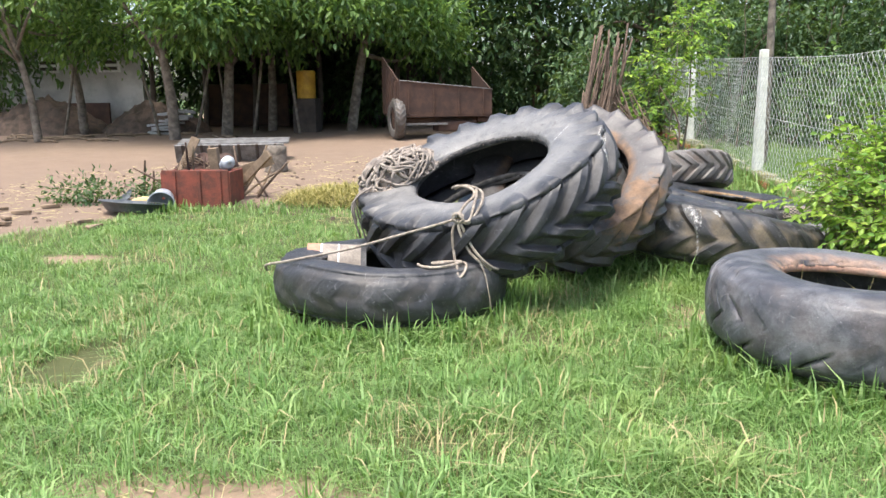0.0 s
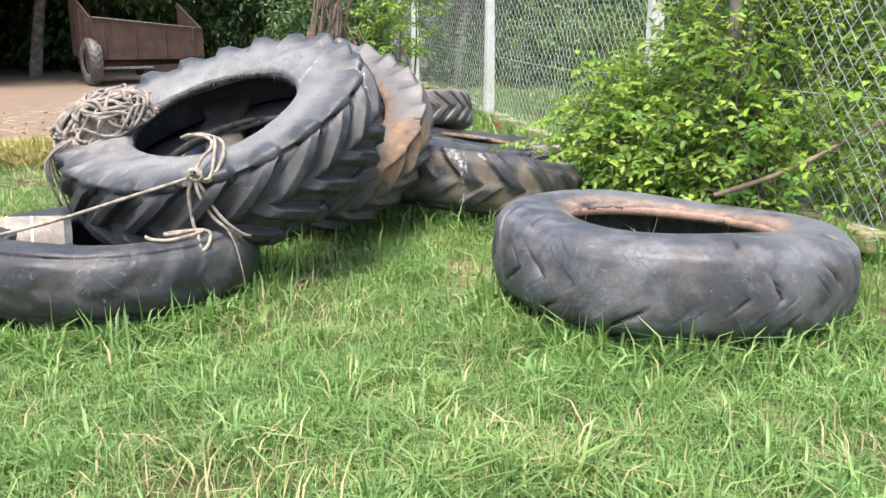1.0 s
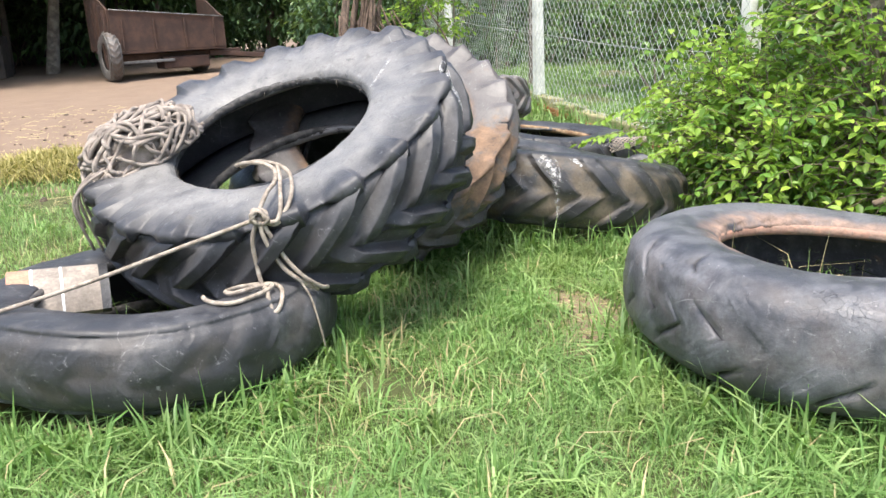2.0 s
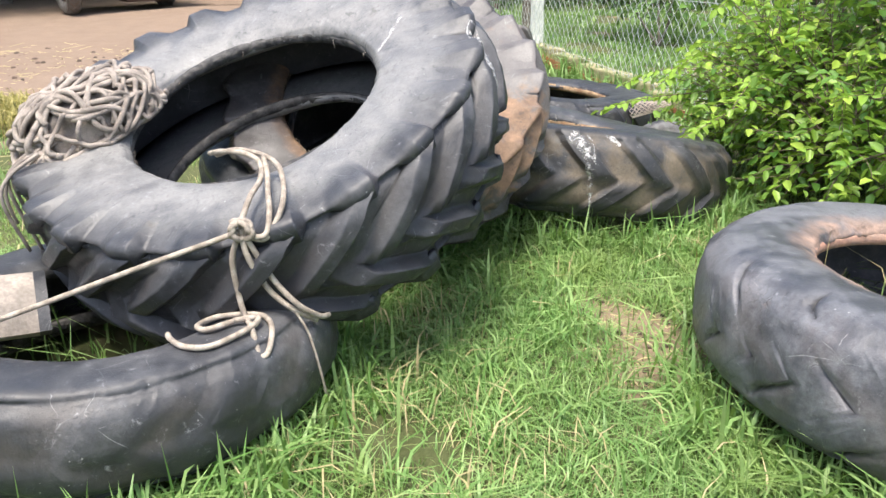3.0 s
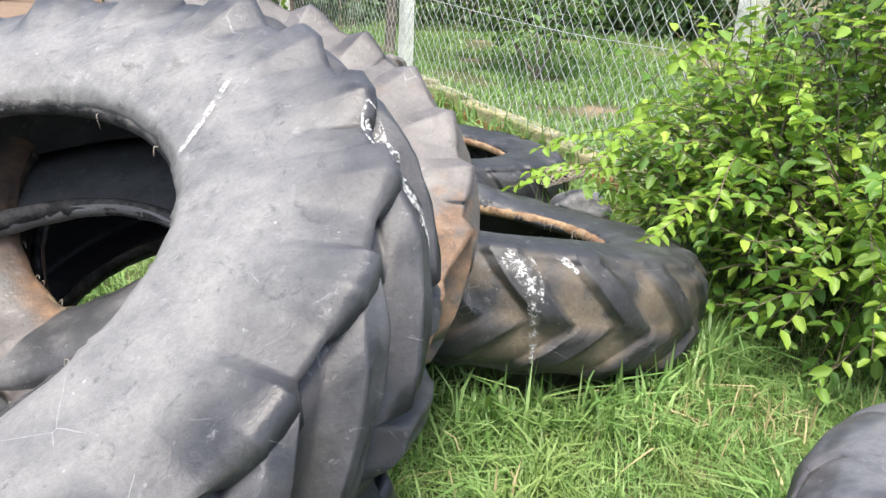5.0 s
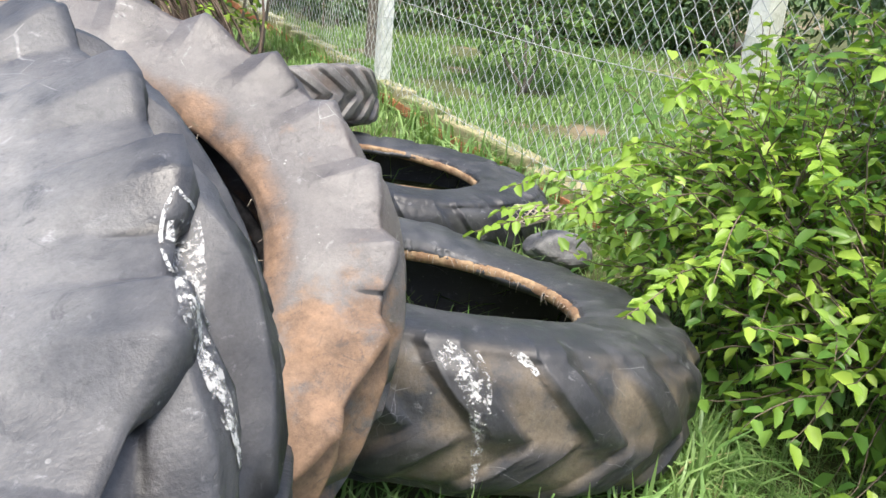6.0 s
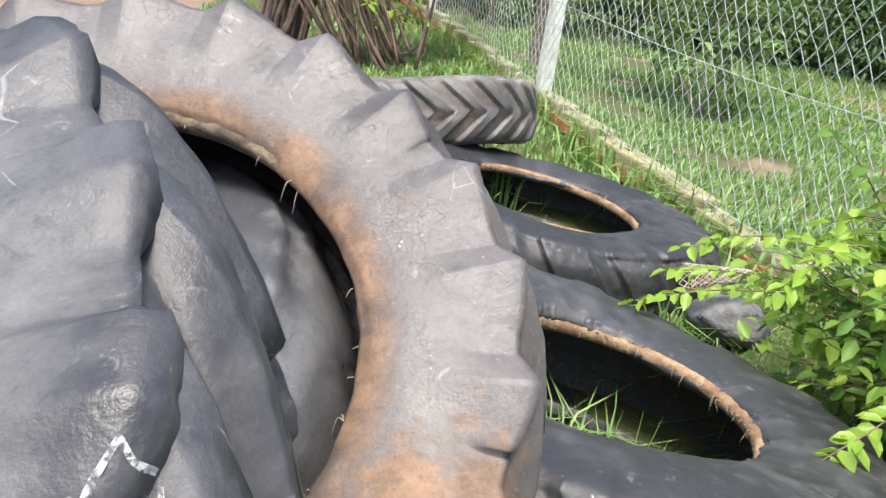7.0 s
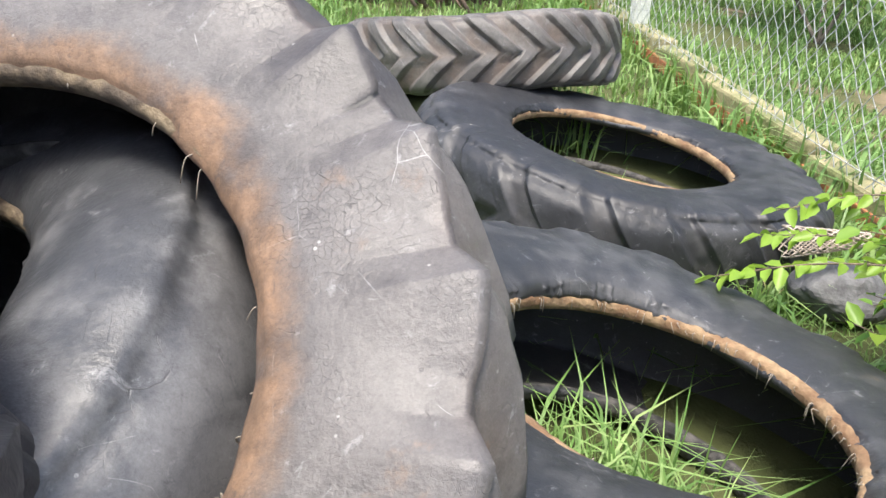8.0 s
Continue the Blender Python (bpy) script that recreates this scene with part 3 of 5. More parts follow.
# ---- ground ----
def gz(x, y):
    """Height of the ground: nearly level, rising gently into the yard behind."""
    up = np.interp(y, [-300, 9, 12.2, 19, 24, 300], [0, 0, 0.10, 0.40, 0.5, 0.5])
    return up + 0.025 * noise.noise(Vector((x * 0.9, y * 0.9, 0))) + 0.01 * noise.noise(Vector((x * 3, y * 3, 5)))


def ground():
    edges = [-300, -120, -60, -30, -18] + list(np.linspace(-12, 14, 110)) + [18, 30, 60, 120, 300]
    ys = [-300, -100, -30, -12, -6] + list(np.linspace(-3, 24, 116)) + [30, 45, 80, 150, 300]
    X, Y = np.meshgrid(edges, ys, indexing="ij")
    Z = np.array([[gz(x, y) for y in ys] for x in edges])
    verts = np.stack([X, Y, Z], -1).reshape(-1, 3)
    a, b = len(edges), len(ys)
    i, j = np.meshgrid(np.arange(a - 1), np.arange(b - 1), indexing="ij")
    faces = np.stack([i * b + j, (i + 1) * b + j, (i + 1) * b + j + 1, i * b + j + 1], -1).reshape(-1, 4)
    ob = part("ground", fast_mesh("ground", verts, faces, True), M_GROUND)
    return tagged(ob, "green meadow meeting a sandy farmyard", "ground", kind="structure")


ground()


# ---- leaves and grass ----
def leaf_mesh(name, P, D, N, size, wide=0.45, bend=0.18):
    """Leaves from points P along directions D with normals N: two folded halves each."""
    n = len(P)
    size = np.broadcast_to(size, (n,))[:, None]
    D = D / (np.linalg.norm(D, axis=1)[:, None] + 1e-9)
    S = np.cross(D, N)
    S /= np.linalg.norm(S, axis=1)[:, None] + 1e-9
    U = np.cross(S, D)
    w = size * wide
    tip = P + D * size - U * size * bend
    mid1, mid2 = P + D * size * 0.32, P + D * size * 0.70 - U * size * bend * 0.4
    lift = U * size * 0.10
    V = np.stack([P, mid1 + S * w * 0.95 * 0.5 + lift, mid2 + S * w * 0.8 * 0.5 + lift, tip, mid2 - S * w * 0.8 * 0.5 + lift, mid1 - S * w * 0.95 * 0.5 + lift], 1).reshape(-1, 3)
    o = np.arange(n)[:, None] * 6
    F_ = np.concatenate([o + np.array([0, 1, 2, 3]), o + np.array([0, 3, 4, 5])], 0)
    return fast_mesh(name, V, F_)


def unit(n, g):
    v = g.normal(size=(n, 3))
    return v / np.linalg.norm(v, axis=1)[:, None]


def clump_leaves(name, blobs, size, g, shell=0.55, droop=0.4):
    """blobs: rows of centre, radii, number. Leaves gather in small tufts inside each blob, thicker towards its skin."""
    Ps, Ds = [], []
    for c, rad, n in blobs:
        k = max(8, n // 28)
        v = unit(k, g) * (shell + (1 - shell) * g.random((k, 1))) ** 0.7
        centres = np.asarray(c) + v * np.asarray(rad)
        who = g.integers(0, k, n)
        spread = np.asarray(rad).mean() * 0.20 + 0.05
        p = centres[who] + g.normal(size=(n, 3)) * spread
        out = (p - np.asarray(c)) / np.asarray(rad)
        Ps.append(p)
        Ds.append(unit(n, g) * 0.8 + out * 0.5 + np.array([0, 0, -droop]))
    P, D = np.vstack(Ps), np.vstack(Ds)
    N = unit(len(P), g) * 0.6 + np.array([0, 0, 1.0])
    return leaf_mesh(name, P, D, N, size * (0.6 + 0.8 * g.random(len(P))))


def twig_leaves(name, twigs, g, size=0.055, step=0.04):
    """Leaves in two rows along each twig (a line of points)."""
    Ps, Ds, Ns, Ss = [], [], [], []
    for ln in twigs:
        d = np.gradient(ln, axis=0)
        length = np.linalg.norm(np.diff(ln, axis=0), axis=1).sum()
        m = max(4, int(length / step))
        s = np.linspace(0.12, 1, m) * (len(ln) - 1)
        i = np.minimum(s.astype(int), len(ln) - 2)
        f = (s - i)[:, None]
        p = ln[i] * (1 - f) + ln[i + 1] * f
        t = d[i] / (np.linalg.norm(d[i], axis=1)[:, None] + 1e-9)
        up = np.array([0, 0, 1.0]) + g.normal(size=(m, 3)) * 0.35
        side = np.cross(t, up)
        side /= np.linalg.norm(side, axis=1)[:, None] + 1e-9
        sg = np.where(np.arange(m) % 2 == 0, 1.0, -1.0)[:, None]
        Ps.append(p)
        Ds.append(side * sg + t * 0.7 + g.normal(size=(m, 3)) * 0.3 - np.array([0, 0, 0.25]))
        Ns.append(up)
        Ss.append(size * (0.55 + 0.75 * g.random(m)))
    return leaf_mesh(name, np.vstack(Ps), np.vstack(Ds), np.vstack(Ns), np.concatenate(Ss), 0.55)


def blades(name, P, h, g, width=0.006, lean=0.5):
    """Grass blades: bent, tapering strips."""
    n = len(P)
    a = g.random(n) * 6.283
    out = np.stack([np.cos(a), np.sin(a), np.zeros(n)], 1)
    side = np.stack([-np.sin(a), np.cos(a), np.zeros(n)], 1)
    ln = (g.random(n) ** 1.3 * lean * 1.7)[:, None]
    h = h[:, None]
    w = (width * (0.6 + 0.8 * g.random(n)))[:, None] * np.clip(h / 0.10, 0.7, 1.8)
    up = np.array([0, 0, 1.0])
    p1 = P + up * h * 0.55 + out * h * ln * 0.28
    p2 = P + up * h * (1.0 - 0.30 * ln) + out * h * ln * 0.95
    V = np.stack([P - side * w * 0.5, P + side * w * 0.5, p1 + side * w * 0.42, p1 - side * w * 0.42, p2], 1).reshape(-1, 3)
    o = np.arange(n)[:, None] * 5
    return fast_mesh(name, V, np.concatenate([o + np.array([0, 1, 2]), o + np.array([0, 2, 3]), o + np.array([3, 2, 4])], 0))


def noise2(P, s, z=0.0):
    return np.array([noise.noise(Vector((x * s, y * s, z))) for x, y in P[:, :2]])


def is_yard(x, y):
    return y > 10.3 + 1.5 * np.minimum(x + 2.8, 0) + 5.0 * np.maximum(x - 0.3, 0)


DISCS = [(0.30, 5.62, 0.72), (2.66, 7.13, 0.78), (2.90, 4.83, 0.81), (3.2, 9.0, 0.86), (1.0, 6.65, 0.6), (2.75, 10.2, 0.6), (1.25, 7.05, 0.70)]


def scatter(x0, x1, y0, y1, density, g, bare=0.24):
    n = int((x1 - x0) * (y1 - y0) * density)
    x, y = x0 + (x1 - x0) * g.random(n), y0 + (y1 - y0) * g.random(n)
    P = np.stack([x, y, np.zeros(n)], 1)
    k1 = noise2(P, 1.25, 3.0)
    keep = ~is_yard(x + 0.5 * k1, y + 0.7 * k1) & (k1 < bare + 0.25 * g.random(n))
    for cx, cy, r in DISCS:
        d = np.hypot(x - cx, y - cy)
        keep &= (d > r - 0.03)
    # trodden bare patches
    for cx, cy, ax, ay in ((0.05, 3.12, 0.62, 0.2), (-0.6, 4.4, 0.2, 0.08), (-2.7, 7.15, 0.45, 0.2)):
        keep &= ~((np.hypot((x - cx) / ax, (y - cy) / ay) + 0.7 * k1 < 0.4 + 0.7 * g.random(n)) & (g.random(n) < 0.9))
    keep &= ~((np.hypot((x - 2.08 - 0.12 * np.sin(6 * y)) / 0.2, (y - 5.45) / 0.55) < 0.6 + 0.5 * g.random(n)) & (g.random(n) < 0.9))
    P = P[keep]
    P[:, 2] = [gz(a, b) - 0.005 for a, b in P[:, :2]]
    return P


g = np.random.default_rng(11)
near = np.vstack([scatter(-1.6, 3.4, 2.6, 6.6, 7000, g), scatter(-3.6, -1.6, 2.6, 9.6, 3000, g), scatter(3.4, 4.4, 2.6, 9.6, 2400, g), scatter(-1.6, 3.4, 6.6, 9.6, 2600, g), scatter(-4.6, -3.6, 2.6, 9.6, 1600, g), scatter(-4.6, 4.4, 1.6, 2.6, 500, g)])
clump = noise2(near, 2.2, 9.0)
edge = np.min([np.abs(np.hypot(near[:, 0] - cx, near[:, 1] - cy) - r) for cx, cy, r in DISCS], axis=0)
height = 0.028 + 0.03 * g.random(len(near)) + 0.13 * np.clip(clump, 0, 1) * (0.4 + 0.6 * g.random(len(near))) + 0.07 * np.clip(noise2(near, 6.0, 2.0), 0, 1) + 0.12 * np.exp(-(edge / 0.16) ** 2) * g.random(len(near)) + 0.07 * (g.random(len(near)) < 0.02)
tagged(part("grass", blades("grass", near, height, g, 0.0058, 1.5), M_GRASS), "short bright green meadow grass with taller tufts", "grass", kind="stuff")
tuft = scatter(-3.2, 4.0, 1.7, 6.6, 22, g)
tuft = np.repeat(tuft, 26, axis=0) + g.normal(size=(len(tuft) * 26, 3)) * [0.022, 0.022, 0]
tagged(part("grass_tufts", blades("grass_tufts", tuft, 0.06 + 0.09 * g.random(len(tuft)), g, 0.0055, 1.9), M_GRASS), "bright tufts of meadow grass bending outward", "grass", kind="stuff")
dry = near[g.random(len(near)) < 0.014 + 0.12 * np.clip(noise2(near, 1.25, 3.0) * 3 - 0.2, 0, 1)]
tagged(part("dry_grass", blades("dry_grass", dry + g.normal(size=dry.shape) * [0.01, 0.01, 0], 0.05 + 0.12 * g.random(len(dry)), g, 0.004, 1.2), M_STRAW), "dry straw-coloured grass stems among the green", "grass", kind="stuff")
far = np.vstack([scatter(-6, 4.4, 9.6, 13.0, 500, g), scatter(4.4, 9.0, 7.0, 16.0, 1700, g, 0.08), scatter(9.0, 13.0, 7.0, 18.0, 350, g, 0.1), scatter(4.4, 9.0, 16.0, 21.0, 350, g, 0.1), scatter(1.0, 4.4, 9.6, 16, 500, g), scatter(-9, -4.6, 1.6, 9, 450, g), scatter(-9, 4.4, -4.0, 1.6, 300, g), scatter(4.4, 9.0, -4.0, 5.0, 300, g)])
tagged(part("grass", blades("far_grass", far, 0.04 + 0.07 * g.random(len(far)) + 0.12 * np.clip(noise2(far, 0.8, 4.0), 0, 1), g, 0.014, 0.8), M_GRASS), "longer rough grass round and beyond the wire fence", "grass", kind="stuff")


# ---- fence: concrete posts on a mossy kerb, with chain-link wire ----
FX = 4.35


def fence_post(y, h, lean=0.0):
    m = pose(FX, y, gz(FX, y) - 0.05, 0, lean, 3)
    ob = thing("fence_post", "whitewashed square concrete fence post", "post", m, "fence posts")
    bm = box(0.13, 0.13, h, None, 0.018, worn=0.004)
    for v in bm.verts:
        k = 1 - 0.22 * v.co.z / h
        v.co.x *= k
        v.co.y *= k
    part("shaft", bm, M_CONCRETE, ob)
    for z in (0.35, 0.8, 1.25, 1.6):
        if z < h:
            lines = [[(0.085 * math.cos(a) * (1 - 0.2 * z / h), 0.085 * math.sin(a) * (1 - 0.2 * z / h), z + 0.004 * math.sin(3 * a)) for a in np.linspace(0, 6.28, 13)]]
            part("tie_wire", mesh_of("tie_wire", *tubes(lines, [0.003], 4)), M_WIRE, ob, "thin wire tie round the post")
    return ob


for y, h in ((3.2, 1.85), (7.70, 1.85), (12.15, 1.85), (16.7, 1.85), (21.3, 1.85)):
    fence_post(y, h)


def chain_link(y0, y1, z0, z1, pitch=0.115):
    """Zigzag wires hooked into each other, one after another along the fence."""
    zs = np.arange(z0, z1, pitch * 0.58)
    y = y0
    k = 0
    V, F_ = [], []
    r = 0.003
    ring = [(r, 0), (-r * 0.5, r * 0.87), (-r * 0.5, -r * 0.87)]
    while y < y1:
        g0 = np.interp(y, [9, 12.2, 19, 24], [0, 0.10, 0.40, 0.5])
        o = len(V)
        for i, z in enumerate(zs):
            yy = y + (pitch * 0.5 if (i + k) % 2 else -pitch * 0.02)
            dx = 0.004 if i % 2 else -0.004
            sag = 0.03 * math.sin(y * 1.4) + 0.012 * math.sin(y * 5 + z * 3)
            for a, b in ring:
                V.append((FX - 0.075 + dx + a + sag, yy + b, z + g0))
        for i in range(len(zs) - 1):
            for s in range(3):
                F_.append((o + i * 3 + s, o + i * 3 + (s + 1) % 3, o + i * 3 + 3 + (s + 1) % 3, o + i * 3 + 3 + s))
        y += pitch * 0.5
        k += 1
    return mesh_of("chain_link", V, F_, False)


fence = thing("wire_fence", "galvanised chain-link fence strung along concrete posts", "fence", None)
part("chain_link", chain_link(5.0, 24.0, 0.16, 1.72), M_WIRE, fence)
for z in (0.25, 0.95, 1.70):
    ln = [(FX - 0.07, y, z + np.interp(y, [9, 12.2, 19, 24], [0, 0.10, 0.40, 0.5]) - 0.02 * math.sin((y - 3.2) / 4.5 * math.pi) ** 2) for y in np.linspace(5, 24, 60)]
    part("strand", mesh_of("strand", *tubes([ln], [0.0028], 4)), M_WIRE, fence, "plain tension wire")

kerb = tagged(thing("kerb", "low mossy concrete kerb on red bricks under the fence", "kerb"), kind="structure")
for k in range(26):
    y = 5.4 + k * 0.72
    bm = box(0.17, 0.70, 0.11, pose(FX, y, gz(FX, y) + 0.085 + random.uniform(-0.012, 0.012), random.uniform(-1, 1), 0, random.uniform(-1.5, 1.5)), 0.02, worn=0.02)
    part("kerb_stone", bm, M_CURB, kerb)
brick_mesh = None
for k in range(66):
    y = 8.2 + k * 0.22
    if brick_mesh is None:
        bm = box(0.11, 0.21, 0.09, None, 0.008, worn=0.004)
        brick_mesh = bpy.data.meshes.new("brick")
        bm.to_mesh(brick_mesh)
        bm.free()
    part("brick", brick_mesh, M_BRICK, kerb, m=pose(FX - 0.035 + random.uniform(-0.008, 0.008), y, gz(FX, y) + 0.02, 0, 0, random.uniform(-2, 2)))


# ---- bushes and trees ----
def branch_line(a, way, length, g, bend=0.25, n=7):
    p, d = np.array(a, float), np.array(way, float)
    out = [p.copy()]
    for _ in range(n):
        d = d / np.linalg.norm(d) + g.normal(size=3) * bend * 0.5 + np.array([0, 0, -0.03])
        p = p + d / np.linalg.norm(d) * length / n
        out.append(p.copy())
    return np.array(out)


def bush(label, stems, blobs, twigs_per, g, leaf=0.055, name="bush", material=None):
    """stems: feet of the bush; blobs: centre and radii of its lobes, each filled with leafy twigs."""
    ob = thing(name, label, "bush", Matrix.Translation(stems[0]))
    base = Vector(stems[0])
    lines, radii = [], []
    for c, rad in blobs:
        foot = np.array(min(stems, key=lambda s: (Vector(s) - Vector(c)).length), float)
        mid = (foot + np.array(c)) / 2 + g.normal(size=3) * 0.12
        ln = spline([foot, mid, np.array(c), np.array(c) + [0, 0, rad[2] * 0.6]], 5)
        lines.append(ln - np.array(base))
        radii.append(np.linspace(0.02, 0.005, len(ln)))
    for ln, rd in zip(lines, radii):
        part("stem", mesh_of("stem", *tube(ln, rd, 6)), M_PALEBARK, ob)
    twigs, tl, tr = [], [], []
    for (c, rad), n in zip(blobs, twigs_per):
        v = unit(n, g)
        r0 = (0.25 + 0.65 * g.random((n, 1)))
        s = np.asarray(c) + v * r0 * np.asarray(rad)
        for a, d in zip(s, v):
            way = d * np.array([1, 1, 0.7]) + np.array([0, 0, 0.25]) + g.normal(size=3) * 0.35
            ln = branch_line(a, way, 0.22 + 0.25 * g.random(), g)
            if ln[:, 2].min() < 0.04:
                continue
            twigs.append(ln - np.array(base))
            tl.append(ln - np.array(base))
            tr.append(np.linspace(0.004, 0.0015, len(ln)))
    tagged(part("brushwood", mesh_of("brushwood", *tubes(tl, tr, 3)), M_BARK, ob), kind="stuff")
    order = g.permutation(len(twigs))
    twigs = [twigs[k] for k in order]
    cut = int(len(twigs) * 0.48)
    tagged(part("foliage", twig_leaves("foliage", twigs[:cut], g, leaf), material or M_LEAF, ob), kind="stuff")
    tagged(part("young_foliage", twig_leaves("young_foliage", twigs[cut:], g, leaf * 0.95), material or M_SPRIG, ob, "fresh yellow-green young leaves" if material is None else ""), kind="stuff")
    return ob


g = np.random.default_rng(21)
big_bush = bush("dense leafy green bush growing through the wire fence", [(4.0, 6.9, 0.0), (4.3, 6.3, 0.0), (3.7, 7.3, 0.0), (4.9, 5.7, 0.0), (4.2, 5.9, 0)],
     [((4.05, 7.2, 0.62), (0.42, 0.5, 0.42)), ((4.35, 6.95, 0.75), (0.5, 0.55, 0.45)), ((4.8, 6.2, 0.9), (0.6, 0.6, 0.65)), ((4.95, 6.35, 1.75), (0.65, 0.6, 0.6)), ((4.95, 5.55, 0.8), (0.75, 0.75, 0.7)),
      ((5.4, 5.9, 1.8), (0.9, 0.9, 0.7)), ((3.82, 7.25, 0.40), (0.30, 0.36, 0.26)), ((4.1, 5.7, 0.45), (0.55, 0.5, 0.4)), ((3.78, 6.4, 0.42), (0.38, 0.5, 0.36)), ((4.2, 6.3, 1.15), (0.42, 0.42, 0.45)), ((4.0, 5.95, 0.75), (0.4, 0.4, 0.45)), ((3.75, 6.85, 0.62), (0.32, 0.35, 0.34)), ((4.42, 6.66, 1.45), (0.40, 0.36, 0.5)), ((4.9, 6.7, 2.1), (0.55, 0.5, 0.5))],
     [210, 190, 220, 230, 130, 110, 110, 160, 230, 130, 100, 130, 170, 150], g, 0.066)


def tree(label, foot, h, spread, n, g, leaf=0.16, trunk=0.12, lean=(0, 0), blobs=None, bark=None, material=None):
    ob = thing("tree", label, "tree", Matrix.Translation(foot))
    top = np.array([lean[0], lean[1], h * 0.62])
    ln = spline([(0, 0, -0.1), (lean[0] * 0.3 + 0.05, lean[1] * 0.3, h * 0.25), top], 7)
    part("trunk", mesh_of("trunk", *tube(ln, np.linspace(trunk, trunk * 0.55, len(ln)), 10)), bark or M_BARK, ob)
    if blobs is None:
        blobs = []
        for k in range(7):
            a = k * 2.4 + g.random()
            q = spread * (0.25 + 0.6 * g.random())
            blobs.append(((lean[0] + q * math.cos(a), lean[1] + q * math.sin(a), h * (0.6 + 0.4 * g.random())), (spread * 0.55, spread * 0.55, h * 0.17)))
    limbs, rr = [], []
    for c, rad in blobs:
        s = ln[int(len(ln) * (0.55 + 0.4 * g.random()))]
        limbs.append(spline([s, (s + np.array(c)) / 2 + g.normal(size=3) * 0.15, np.array(c)], 5))
        rr.append(np.linspace(trunk * 0.45, 0.015, len(limbs[-1])))
    for limb, rad in zip(limbs, rr):
        part("limb", mesh_of("limb", *tube(limb, rad, 6)), bark or M_BARK, ob)
    vol = sum(r[0] * r[1] for c, r in blobs)
    part("crown", clump_leaves("crown", [(c, r, int(1.7 * n * r[0] * r[1] / vol)) for c, r in blobs], leaf * 0.74, g), material or M_TREELEAF, ob)
    return ob


g = np.random.default_rng(31)
# trees and thicket round the yard
def grove():
    for foot, h, spread, n, trunk, lean in [((-9.95, 18.7, 0.36), 5.2, 2.4, 2600, 0.10, (-0.5, -0.2)), ((-10.2, 21.2, 0.45), 5.0, 2.2, 2600, 0.12, (-0.2, -0.4)),
                                            ((-6.85, 19.1, 0.38), 5.2, 2.6, 4200, 0.14, (-0.2, -0.5)), ((-6.2, 20.7, 0.42), 5.4, 2.6, 5500, 0.15, (0.5, -0.6)), ((-5.5, 22.3, 0.45), 5.6, 2.6, 5500, 0.13, (0.2, -0.6)), ((-3.3, 22.0, 0.45), 5.6, 2.9, 6500, 0.15, (0.8, -0.6))]:
        blobs = []
        for k in range(8):
            a = k * 0.785 + g.random()
            q = spread * (0.35 + 0.5 * g.random())
            blobs.append(((lean[0] + q * math.cos(a), lean[1] + q * math.sin(a), 2.45 + 1.9 * g.random()), (spread * 0.42, spread * 0.42, 0.55)))
        tree("shade tree with a pale trunk and low green crown", foot, h, spread, n, g, 0.22, trunk, lean, blobs, M_PALEBARK)
    for foot, h, spread, n in [((-1.2, 24.5, 0.5), 6.5, 2.7, 11000), ((1.6, 25.5, 0.5), 7.0, 3.0, 10000), ((4.8, 24.0, 0.5), 7.0, 3.0, 10000), ((8.2, 22.5, 0.5), 6.5, 3.0, 9000), ((11.8, 19.5, 0.4), 6.5, 3.2, 9000), ((14.5, 14.0, 0.1), 6.5, 3.2, 8000), ((-13.5, 22.5, 0.5), 6.0, 3.0, 7000)]:
        blobs = []
        for k in range(13):
            a = k * 2.4 + g.random()
            q = spread * (0.2 + 0.65 * g.random())
            blobs.append(((q * math.cos(a), q * math.sin(a), h * (0.12 + 0.75 * (k / 12))), (spread * 0.42, spread * 0.42, h * 0.13)))
        tree("broad dark green tree leafed to the ground", foot, h, spread, int(n * 0.6), g, 0.26, 0.16, (0, 0), blobs, None, M_HEDGE)


grove()


def thicket(label, rows, leaf, material=None):
    blobs = [((x, y, gz(x, y) + z), (a, b, c), n) for x, y, z, a, b, c, n in rows]
    ob = thing("thicket", label, "thicket")
    tagged(ob, kind="stuff")
    part("leaves", clump_leaves("leaves", blobs, leaf, g, 0.35), material or M_HEDGE, ob)
    sticks, rr = [], []
    for c, r, n in blobs:
        for _ in range(4):
            a = np.array([c[0] + g.normal() * r[0] * 0.4, c[1] + g.normal() * r[1] * 0.4, gz(c[0], c[1]) - 0.05])
            ln = branch_line(a, (g.normal() * 0.3, g.normal() * 0.3, 1), c[2] + r[2] * 0.6, g, 0.2)
            sticks.append(ln)
            rr.append(np.linspace(0.02, 0.006, len(ln)))
    part("twig", mesh_of("twig", *tubes(sticks, rr, 4)), M_BARK, ob)
    return ob


